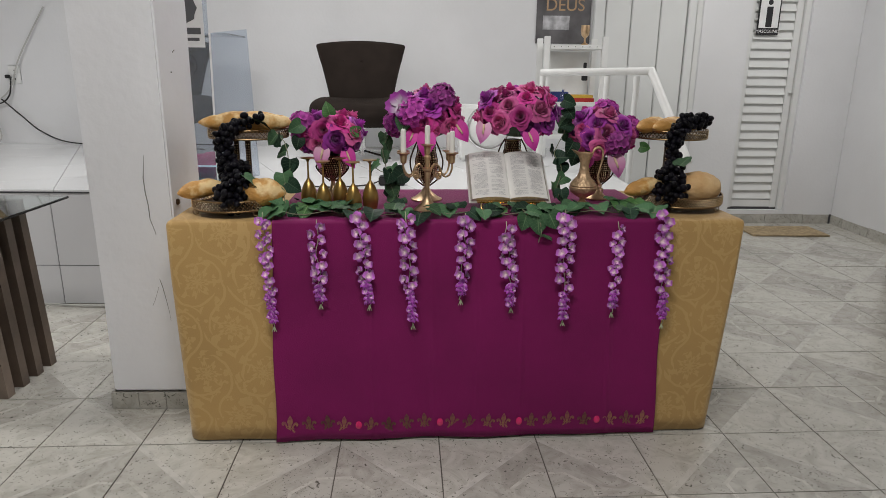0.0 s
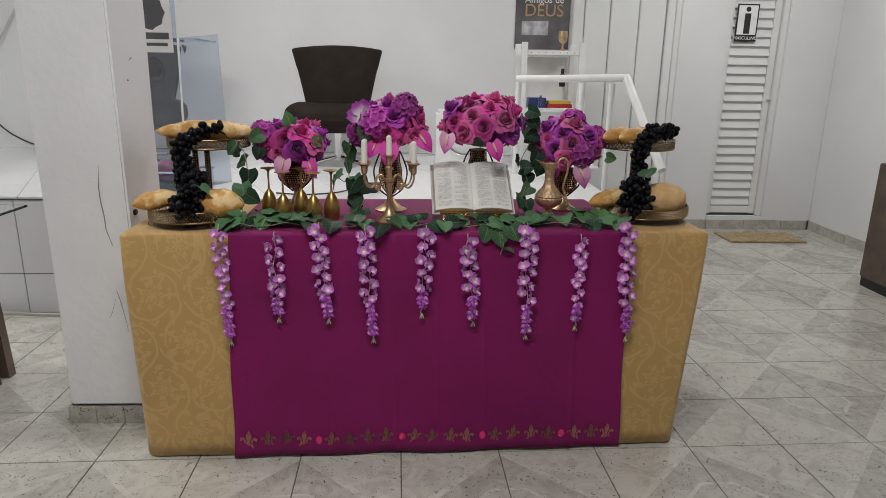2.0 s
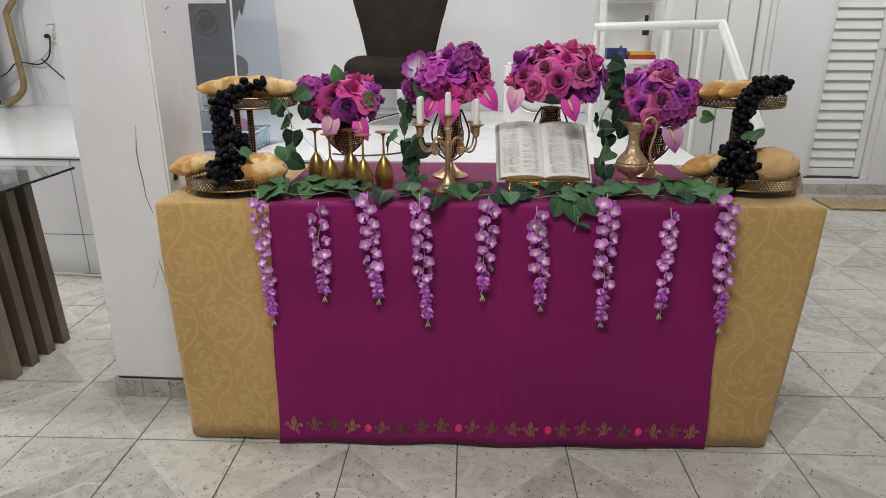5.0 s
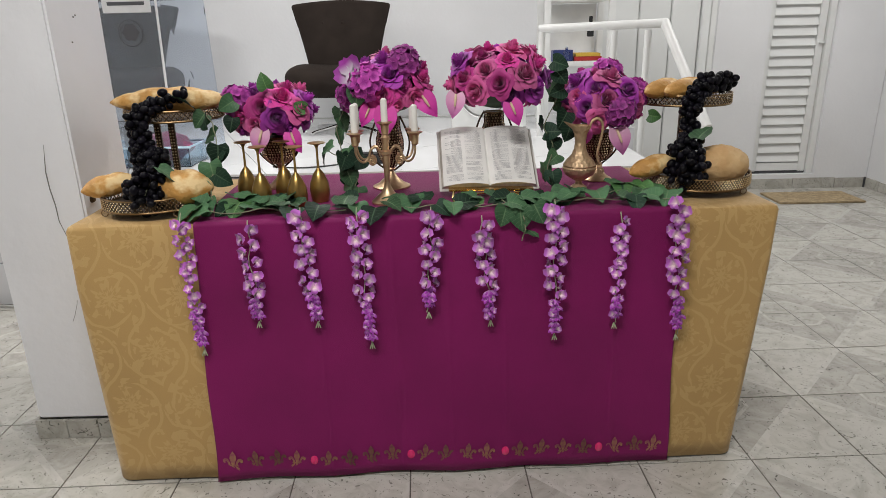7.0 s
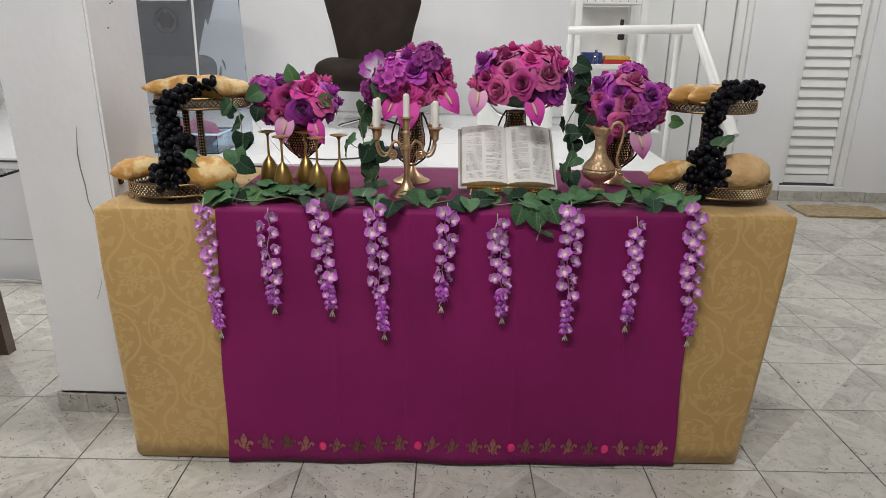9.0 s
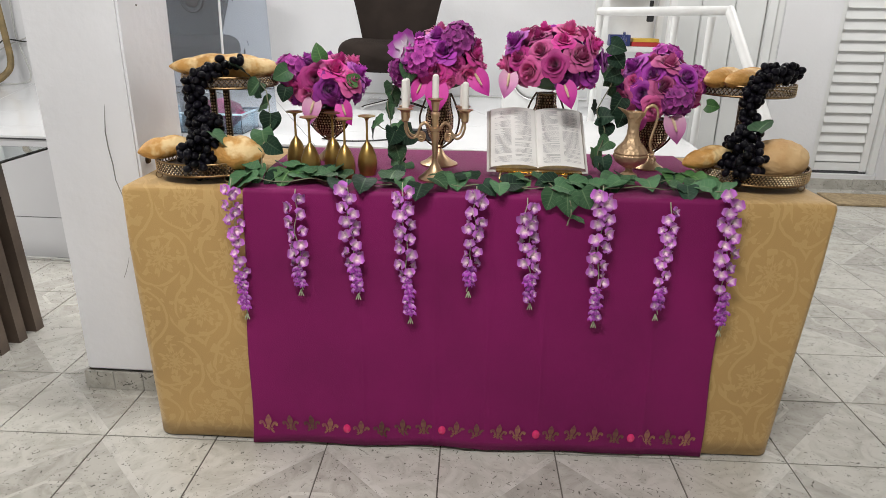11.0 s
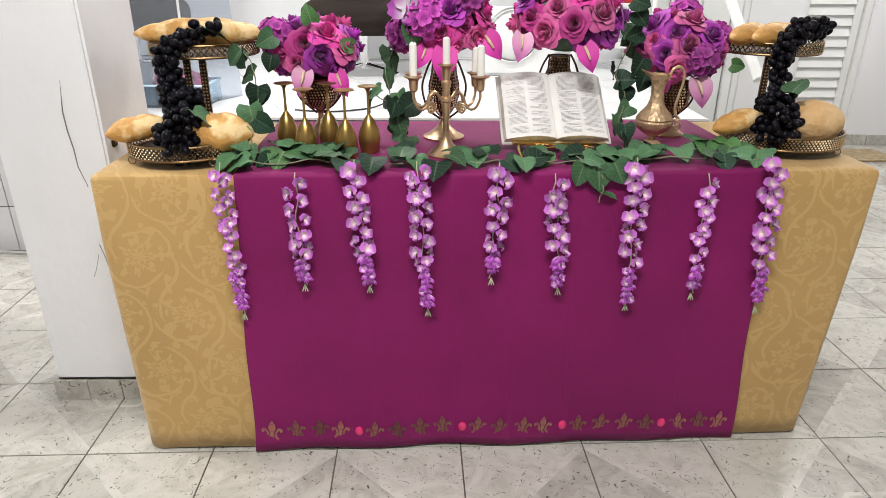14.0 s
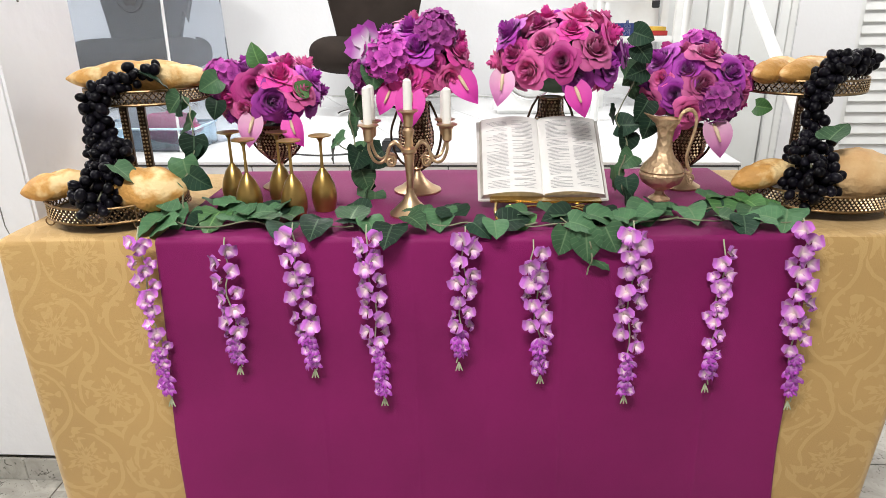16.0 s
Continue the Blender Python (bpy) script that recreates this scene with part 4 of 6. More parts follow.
for k, pts in enumerate((
        [(-3.44, 5.57, 1.20), (-3.47, 5.56, 1.05), (-3.56, 5.55, 0.98), (-3.75, 5.55, 0.99), (-3.84, 5.5, 0.9), (-4.0, 5.4, 0.82)],
        [(-3.1, 5.58, 1.75), (-3.35, 5.57, 1.35), (-3.45, 5.57, 1.12), (-3.55, 5.56, 1.02), (-3.7, 5.55, 0.96), (-3.9, 5.5, 0.85)],
        [(-3.55, 5.57, 1.02), (-3.4, 5.57, 0.88), (-3.25, 5.57, 0.75), (-3.0, 5.56, 0.66), (-2.5, 5.55, 0.655), (-1.6, 5.56, 0.655)],
        [(-3.66, 5.58, 1.9), (-3.665, 5.58, 1.3), (-3.66, 5.57, 1.0), (-3.55, 5.5, 0.72), (-3.62, 5.42, 0.66), (-3.9, 5.3, 0.67)],
        [(-4.2, 5.0, 0.67), (-3.95, 5.1, 0.75), (-3.8, 5.0, 0.66), (-3.7, 5.2, 0.7), (-3.9, 5.25, 0.8), (-4.1, 5.1, 0.68)])):
    single("wall_cable", T(smooth_path(pts), 0.006, 6), CABLE if k % 2 == 0 and k != 2 else CABLE_W if k in (1, 3) else CABLE, "thin cable hanging on the wall by the socket", "cable", "cables by the socket")

# ---- leaves and flowers: shared meshes ----
def patch(bm, fn, nu, nv, along=True):
    """A curved petal from fn(u, v), u -1..1 across, v 0..1 from base to tip; v is kept as 'along'."""
    lay = bm.verts.layers.float.get("along") or bm.verts.layers.float.new("along")
    lau = bm.verts.layers.float.get("across") or bm.verts.layers.float.new("across")
    g = []
    for j in range(nv + 1):
        row = []
        for i in range(nu + 1):
            v = bm.verts.new(fn(2 * i / nu - 1, j / nv))
            v[lay] = j / nv
            v[lau] = 2 * i / nu - 1
            row.append(v)
        g.append(row)
    for a, b in zip(g, g[1:]):
        for i in range(nu):
            bm.faces.new((a[i], a[i + 1], b[i + 1], b[i]))


def data_of(name, bm, material):
    me = bpy.data.meshes.new(name)
    bmesh.ops.remove_doubles(bm, verts=bm.verts, dist=1e-6)
    bm.to_mesh(me)
    bm.free()
    me.materials.append(material)
    me.polygons.foreach_set("use_smooth", [True] * len(me.polygons))
    return me


def leaf_data(material, seed, length=0.066, width=0.033):
    """Heart-shaped ivy leaf, base at the origin, tip along +y, folded on its midrib."""
    r = random.Random(seed)
    curl, fold, twist = r.uniform(0.1, 0.45), r.uniform(0.12, 0.3), r.uniform(-0.25, 0.25)
    bm = bmesh.new()

    def fn(u, v):
        w = width * 1.12 * math.sin(math.pi * (0.12 + 0.88 * v) ** 0.78) ** 0.8 * (1.05 - 0.22 * v)
        y = length * (v - 0.14 * abs(u) * (1 - v) ** 2)
        x = u * w
        z = fold * abs(x) - curl * y * y / length * 0.9 + 0.0022 * math.sin(v * 17 + abs(u) * 5) * abs(u) + twist * x * v
        return (x, y, z)
    patch(bm, fn, 8, 8)
    return data_of("leaf", bm, material)


LEAVES_A = [leaf_data(LEAF_A, k) for k in range(4)]
LEAVES_D = [leaf_data(LEAF_D, 10 + k) for k in range(3)]
LEAVES_L = [leaf_data(LEAF_L, 20 + k) for k in range(2)]


def rose_data(material, seed, r=0.05):
    """Rose, opening along +z: a wound bud, then rings of broad cupped petals with rolled rims."""
    q = random.Random(seed)
    bm = bmesh.new()
    n = 30
    for k in range(n):
        f = k / (n - 1)
        a0 = k * 2.39996 + q.uniform(-0.15, 0.15)
        rad = r * (0.05 + 0.60 * f ** 1.15)
        hgt = r * (1.10 - 0.40 * f)
        half = 1.5 - 0.72 * f
        out = 0.04 + 0.80 * f ** 1.5
        rip, lean = q.uniform(0, 6), q.uniform(-0.06, 0.06)

        def fn(u, v, a0=a0, rad=rad, hgt=hgt, half=half, out=out, rip=rip, lean=lean, f=f):
            w = v * (1 - 0.36 * abs(u) ** 2.6)
            a = a0 + u * half * (0.45 + 0.55 * math.sin(math.pi * min(0.62, 0.12 + 0.55 * v)))
            roll = max(0, w - 0.58)
            rr = rad * (0.22 + 0.78 * math.sin(min(1, w * 1.15) * math.pi / 2)) + r * out * roll ** 1.6 * 1.75 + r * (0.024 * math.sin(rip + 5 * u) + lean) * w * w
            z = hgt * (w - 0.42) - r * 1.55 * out * roll ** 2 * 1.9 - 0.24 * r * f
            return (rr * math.cos(a), rr * math.sin(a), z)
        patch(bm, fn, 7, 6)
    return data_of("rose", bm, material)


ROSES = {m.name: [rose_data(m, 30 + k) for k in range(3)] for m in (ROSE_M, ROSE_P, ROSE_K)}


def blossom(bm, at, n, r, cup, rot, q, m=None):
    """One small blossom of n round petals, opening along at's z."""
    for k in range(n):
        a = rot + 2 * math.pi * k / n

        def fn(u, v, a=a):
            w = r * 0.55 * math.sin(math.pi * (0.12 + 0.8 * v)) ** 0.7
            x, y = v * r, u * w
            z = cup * r * v * v + 0.15 * r * u * u
            p = Vector((x * math.cos(a) - y * math.sin(a), x * math.sin(a) + y * math.cos(a), z))
            return at @ p
        patch(bm, fn, 2, 3)


def hydrangea_data(material, seed, r=0.055):
    q = random.Random(seed)
    bm = bmesh.new()
    for k in range(30):
        z = 1 - 1.25 * (k + 0.5) / 30
        a = k * 2.39996
        s = math.sqrt(max(0, 1 - z * z))
        d = Vector((s * math.cos(a), s * math.sin(a), z))
        rot = d.to_track_quat("Z", "Y").to_matrix().to_4x4()
        blossom(bm, Matrix.Translation(d * r * q.uniform(0.82, 1.02)) @ rot, 4, 0.021 * q.uniform(0.85, 1.15), 0.2, q.uniform(0, 3), q)
    return data_of("hydrangea", bm, material)


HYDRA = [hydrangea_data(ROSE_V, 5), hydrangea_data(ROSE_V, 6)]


def anthurium_data(material, length=0.085):
    """Anthurium: glossy heart-shaped spathe, tip along +y, with a spadix."""
    bm = bmesh.new()

    def fn(u, v):
        w = 0.44 * length * (math.sin(math.pi * min(1, (v + 0.13) * 0.9)) ** 0.7) * (1.15 - 0.4 * v) * (1 - v) ** 0.15
        y = length * (v - 0.16 * abs(u) * (1 - v) ** 2)
        return (u * w, y, 0.35 * abs(u * w) + 0.012 * math.sin(v * 3) - 0.1 * y * v)
    patch(bm, fn, 8, 8)
    return data_of("anthurium", bm, material)


ANTHS = [anthurium_data(ANTH), anthurium_data(ANTH_L)]
bm = T([(0, 0.0, 0.004), (0, 0.02, 0.016), (0, 0.045, 0.022)], [0.004, 0.005, 0.003], 8)
SPADIX = data_of("spadix", bm, mat("pale_spadix", (0.75, 0.6, 0.4), 0.7))


def orchid_data():
    bm = bmesh.new()
    q = random.Random(3)
    blossom(bm, Matrix(), 3, 0.062, 0.25, 0.5, q)
    blossom(bm, Matrix.Translation((0, 0, 0.006)), 2, 0.055, 0.2, 1.5, q)
    return data_of("orchid", bm, ORCHID)


ORCH = orchid_data()


def floret_data(material, seed, r):
    """Wisteria floret facing -y: two round wings, a standard behind and a small folded keel."""
    q = random.Random(seed)
    bm = bmesh.new()
    petals = [(22, 1.0, 0.62, 0.0), (158, 1.0, 0.62, 0.0), (92, 0.72, 0.5, 0.25), (-68, 0.85, 0.36, -0.18), (-112, 0.85, 0.36, -0.18)]
    for deg, ln, wd, back in petals:
        a = radians(deg + q.uniform(-14, 14))
        c, s_ = math.cos(a), math.sin(a)
        bow, cup = q.uniform(0.30, 0.55), q.uniform(0.15, 0.4)

        def fn(u, v):
            w = r * wd * math.sin(math.pi * (0.07 + 0.80 * v)) ** 0.6
            d = v * r * ln
            y = -r * bow * math.sin(v * 2.4) - cup * r * u * u * math.sin(math.pi * v) + back * r * (1 - 0.4 * v)
            return (c * d - s_ * u * w, y, s_ * d + c * u * w)
        patch(bm, fn, 6, 5)
    return data_of("floret", bm, material)


def bud_data(material, seed, r):
    """Half-open purple floret: narrow pointed petals that hang."""
    q = random.Random(seed)
    bm = bmesh.new()
    for k in range(4):
        tilt, a = q.uniform(0.2, 0.75), radians(-90 + (k - 1.5) * 34 + q.uniform(-10, 10))
        c, s_ = math.cos(a), math.sin(a)

        def fn(u, v):
            w = r * 0.34 * math.sin(math.pi * min(1, 0.10 + 0.9 * v)) ** 0.8
            return (c * v * r * 1.5 - s_ * u * w, -r * tilt * math.sin(v * 2.2) - 0.3 * w * (1 - u * u), s_ * v * r * 1.5 + c * u * w)
        patch(bm, fn, 4, 5)
    return data_of("floret", bm, material)


FLORETS = [floret_data(WIST, k, 0.0205) for k in range(4)]
BUDS = [bud_data(WIST_D, 4 + k, 0.0145) for k in range(3)]


def facing(d, spin=0.0, axis="Z"):
    """Rotation that turns local z to d, spun about it."""
    return Vector(d).to_track_quat("Z", "Y").to_matrix().to_4x4() @ pose(0, 0, 0, 0, 0, spin)


# ---- wisteria strands along the table front ----
def wisteria(x0, z0, x1, z1, seed, thin=False):
    q = random.Random(seed)
    top, bot = on_front(x0, z0, 0.022), on_front(x1, z1 + 0.012, 0.02)
    ob = thing("wisteria_strand", "hanging strand of lilac and white artificial wisteria at the table front", "artificial flowers", top, "wisteria strands along the table")
    d = bot - top
    n = 12
    pts = [Vector((0, 0.018, 0.035)), Vector((0, 0.006, 0.018))] + [d * (k / n) + Vector((0.006 * math.sin(k * 1.1 + seed), 0.004 * math.sin(k), 0)) for k in range(n + 1)]
    part("stem", T(pts, 0.0016, 5), STEM_PALE, ob)
    L = d.length
    z = -0.014
    side = 1 if seed % 2 else -1
    while z < L - 0.016:
        f = max(0.0, z / L)
        c = d * (z / L)
        if f < 0.66:
            sc = q.uniform(0.88, 1.14) * (1 - 0.16 * f) * (0.86 if thin else 1)
            off = Vector((side * q.uniform(0.006, 0.015) * (0.5 if thin else 1), -0.004 - q.uniform(0, 0.007), q.uniform(-0.003, 0.003)))
            share("floret", q.choice(FLORETS), ob, Matrix.Translation(c + off) @ pose(0, 0, 0, q.uniform(-30, 12), side * q.uniform(-8, 38), side * q.uniform(-5, 48)) @ Matrix.Scale(sc, 4))
            if q.random() < 0.4:
                share("floret", q.choice(FLORETS), ob, Matrix.Translation(c + Vector((-side * 0.012, 0.006, -0.012))) @ pose(0, 0, 0, q.uniform(-30, 0), -side * q.uniform(10, 50), -side * q.uniform(30, 70)) @ Matrix.Scale(sc * 0.8, 4))
            z += q.uniform(0.019, 0.025)
        else:
            sc = q.uniform(0.85, 1.2) * (1.25 - 0.45 * f)
            for s in (-1, 1):
                share("floret", q.choice(BUDS), ob, Matrix.Translation(c + Vector((s * q.uniform(0.002, 0.009), -0.004 - q.uniform(0, 0.006), 0.004))) @ pose(0, 0, 0, q.uniform(-25, 10), s * q.uniform(5, 40), s * q.uniform(0, 50)) @ Matrix.Scale(sc, 4))
            if q.random() < 0.35:
                share("floret", q.choice(FLORETS), ob, Matrix.Translation(c + Vector((side * 0.006, -0.01, 0))) @ pose(0, 0, 0, q.uniform(-30, 0), side * 25, side * q.uniform(0, 40)) @ Matrix.Scale(0.62, 4))
            z += q.uniform(0.013, 0.018)
        side = -side
    for k in (-1, 0, 1):
        part("bud_tip", T([d, d + Vector((0.004 * k, -0.004, -0.010)), d + Vector((0.007 * k, -0.005, -0.018))], [0.0015, 0.002, 0.0012], 5), STEM_PALE, ob)


for k, (x0, z0, x1, z1) in enumerate(((-0.511, 0.79, -0.488, 0.43), (-0.338, 0.765, -0.331, 0.505), (-0.196, 0.795, -0.169, 0.50), (-0.047, 0.79, -0.023, 0.43), (0.152, 0.785, 0.138, 0.515),
                                      (0.289, 0.757, 0.310, 0.485), (0.487, 0.795, 0.491, 0.435), (0.669, 0.755, 0.659, 0.465), (0.821, 0.798, 0.841, 0.42))):
    wisteria(x0, z0, x1, z1, 50 + k, thin=k in (0, 7))


# ---- ivy ----
def ivy(pts, count, datas, label, seed, flat=False, size=(0.72, 1.05), group="ivy vines on the table"):
    q = random.Random(seed)
    path = smooth_path(pts, 8)
    ob = thing("ivy_vine", label, "artificial ivy", path[0], group)
    o = path[0]
    part("stem", T([p - o + Vector((0, 0.006 * math.sin(k * 0.9 + seed), 0.004 * math.sin(k * 0.55 + seed) + (0.004 if flat else 0))) for k, p in enumerate(path)], 0.0017, 5), STEM, ob)
    for k in range(count):
        f = (k + q.uniform(0.1, 0.9)) / count * (len(path) - 1)
        i = min(int(f), len(path) - 2)
        p = path[i].lerp(path[i + 1], f - i) - o
        sc = q.uniform(*size)
        if flat:
            yaw = q.choice((q.uniform(-75, 75) + 180, q.uniform(100, 260), q.uniform(-80, 80)))
            fwd = math.cos(radians(yaw)) < 0
            lean = q.uniform(2, 26)
            base = p + Vector((0, q.uniform(-0.025, 0.055), q.uniform(0.006, 0.022)))
            m = Matrix.Translation(base) @ pose(0, 0, 0, lean, 0, 0) @ pose(0, 0, 0, 0, 0, yaw) @ pose(0, 0, 0, q.uniform(-8, 10), q.uniform(-14, 14), 0)
            # what lies on the table stays above it; what passes the edge droops
            tip = m @ Vector((0, 0.066 * sc, 0)) + o
            if tip.y > TY0 - 0.02 and tip.z < TZ + 0.008:
                m = Matrix.Translation((0, 0, TZ + 0.008 - tip.z)) @ m
        else:
            m = Matrix.Translation(p + Vector((q.uniform(-0.024, 0.024), q.uniform(-0.02, 0.02), 0))) @ pose(0, 0, 0, 0, 0, q.uniform(120, 240)) @ pose(0, 0, 0, q.uniform(-88, -40), q.uniform(-45, 45), 0) @ pose(0, 0, 0, 0, 0, q.uniform(-70, 70))
        share("leaf", q.choice(datas), ob, m @ Matrix.Scale(sc, 4))
    return ob


MIX = LEAVES_A * 4 + LEAVES_D * 2 + LEAVES_L[:1]
label = "green artificial ivy garland lying along the table edge"
ivy([(-0.50, 2.10, 0.812), (-0.38, 2.07, 0.806), (-0.28, 2.085, 0.81), (-0.18, 2.065, 0.806), (-0.08, 2.075, 0.806)], 15, MIX, label, 1, True, (0.75, 1.05))
ivy([(-0.10, 2.09, 0.806), (0.0, 2.07, 0.806), (0.10, 2.075, 0.808), (0.19, 2.065, 0.806), (0.30, 2.07, 0.808)], 11, MIX, label, 2, True, (0.75, 1.05))
ivy([(0.26, 2.075, 0.806), (0.36, 2.06, 0.808), (0.44, 2.07, 0.806), (0.52, 2.085, 0.808), (0.60, 2.10, 0.806)], 9, MIX, label, 3, True, (0.8, 1.15))
ivy([(0.54, 2.12, 0.806), (0.63, 2.08, 0.808), (0.70, 2.10, 0.806), (0.76, 2.08, 0.806), (0.85, 2.06, 0.806)], 9, MIX, label, 4, True, (0.75, 1.1))
ivy([(-0.40, 2.16, 0.81), (-0.34, 2.12, 0.815), (-0.24, 2.13, 0.81)], 6, MIX, label, 5, True)
ivy([(0.66, 2.14, 0.81), (0.74, 2.15, 0.815), (0.80, 2.12, 0.81)], 5, LEAVES_L + LEAVES_A, label, 6, True)
ob = ivy([(0.35, 2.075, 0.812), (0.38, 2.045, 0.806), (0.40, 2.02, 0.79), (0.405, 2.012, 0.75), (0.395, 2.008, 0.72)], 2, LEAVES_A[:1], "ivy tip drooping over the front edge of the table", 14, True)
for x, z, roll, sc in ((0.355, 0.815, 16, 0.85), (0.392, 0.81, -6, 0.95), (0.430, 0.82, -26, 0.9)):
    share("leaf", LEAVES_A[1], ob, Matrix.Translation(Vector((x, 2.022, z)) - ob.location) @ pose(0, 0, 0, 0, roll, 0) @ pose(0, 0, 0, -78, 0, 180) @ Matrix.Scale(sc, 4))
hang = "trailing artificial ivy hanging down among the flower vases"
ivy([(-0.52, 2.34, 1.055), (-0.475, 2.28, 1.03), (-0.455, 2.23, 0.98), (-0.445, 2.2, 0.935), (-0.465, 2.17, 0.885), (-0.45, 2.12, 0.84), (-0.42, 2.11, 0.81)], 10, LEAVES_A + LEAVES_D, hang, 7, size=(0.7, 1.0))
ivy([(-0.10, 2.45, 1.05), (-0.13, 2.42, 0.99), (-0.12, 2.40, 0.93), (-0.10, 2.38, 0.88), (-0.07, 2.36, 0.83), (-0.09, 2.32, 0.80)], 10, LEAVES_D + LEAVES_A, hang, 8)
ivy([(-0.16, 2.38, 0.92), (-0.10, 2.38, 0.90), (-0.05, 2.38, 0.91)], 5, LEAVES_D, hang, 9)
ivy([(0.535, 2.44, 1.13), (0.565, 2.42, 1.06), (0.52, 2.38, 0.98), (0.545, 2.35, 0.92), (0.52, 2.30, 0.86), (0.53, 2.27, 0.81)], 10, LEAVES_D + LEAVES_A, hang, 10)


# ---- lattice vases ----
def beads(bm, prof, per, size):
    """Rows of beads on a turned surface."""
    for j, (r, z) in enumerate(prof):
        n = max(6, int(2 * math.pi * r / per))
        for i in range(n):
            a = 2 * math.pi * (i + 0.5 * (j % 2)) / n
            c = Vector((r * math.cos(a), r * math.sin(a), z))
            t = Vector((-math.sin(a), math.cos(a), 0)) * size
            o = Vector((math.cos(a), math.sin(a), 0)) * size
            u = Vector((0, 0, size))
            vs = [bm.verts.new(c + q) for q in (o, t, -t, u, -u)]
            for f in ((0, 1, 3), (0, 3, 2), (0, 2, 4), (0, 4, 1)):
                bm.faces.new([vs[g] for g in f])
    return bm


def resample(prof, step):
    out = []
    for (r0, z0), (r1, z1) in zip(prof, prof[1:]):
        n = max(1, int(math.hypot(r1 - r0, z1 - z0) / step))
        out += [(r0 + (r1 - r0) * k / n, z0 + (z1 - z0) * k / n) for k in range(n)]
    return out + [prof[-1]]


def vase(at, cup, foot=0.055, bow=0.062, label="antique brass lattice flower vase with a trumpet foot"):
    ob = thing("flower_vase", label, "vase", at, "lattice flower vases")
    z0 = cup[0][1]
    part("foot", lathe(bmesh.new(), [(foot, 0), (foot, 0.004), (foot * 0.72, 0.012), (foot * 0.36, 0.03), (0.009, 0.05), (0.008, z0 - 0.012), (0.015, z0 - 0.006), (0.011, z0)], 28), ROSE_GOLD, ob)
    part("cup", lathe(bmesh.new(), [(r - 0.003, z) for r, z in resample(cup, 0.012)], 28), BRASS_DARK, ob)
    b = part("beadwork", beads(bmesh.new(), resample(cup, 0.0075), 0.0088, 0.0038), BEAD, ob, smooth=False)
    b["kind"] = "stuff"
    for k in range(6):
        a = k * math.pi / 3
        part("rib", T([((r + 0.002) * math.cos(a), (r + 0.002) * math.sin(a), z) for r, z in resample(cup, 0.02)], 0.0022, 5), BRASS_DARK, ob)
    top = cup[-1]
    for s in (-1, 1):
        part("side_rib", T(smooth_path([(s * 0.010, -0.004, z0 - 0.012), (s * (bow * 0.75), -0.006, z0 + 0.02), (s * bow, -0.006, (z0 + top[1]) / 2), (s * (bow * 0.8), -0.004, top[1] - 0.03), (s * (top[0] + 0.004), -0.002, top[1] + 0.004)], 6), 0.003, 7), BRASS_DARK, ob)
    part("ring", T([((cup[-1][0] + 0.001) * math.cos(a * math.pi / 12), (cup[-1][0] + 0.001) * math.sin(a * math.pi / 12), cup[-1][1]) for a in range(24)], 0.003, 6, True), BRASS, ob)
    return ob


Z1 = TZ + 0.0055
vase((-0.325, 2.45, Z1), [(0.012, 0.075), (0.034, 0.085), (0.05, 0.105), (0.056, 0.13), (0.055, 0.165)], 0.05)
vase((0.035, 2.40, Z1), [(0.013, 0.065), (0.030, 0.09), (0.04, 0.12), (0.040, 0.15), (0.032, 0.185), (0.030, 0.22)], 0.06)
vase((0.37, 2.44, Z1), [(0.013, 0.065), (0.030, 0.09), (0.044, 0.13), (0.040, 0.16), (0.029, 0.19), (0.027, 0.225)], 0.06)
vase((0.705, 2.42, Z1), [(0.012, 0.06), (0.030, 0.07), (0.046, 0.09), (0.05, 0.115), (0.047, 0.155)], 0.05)


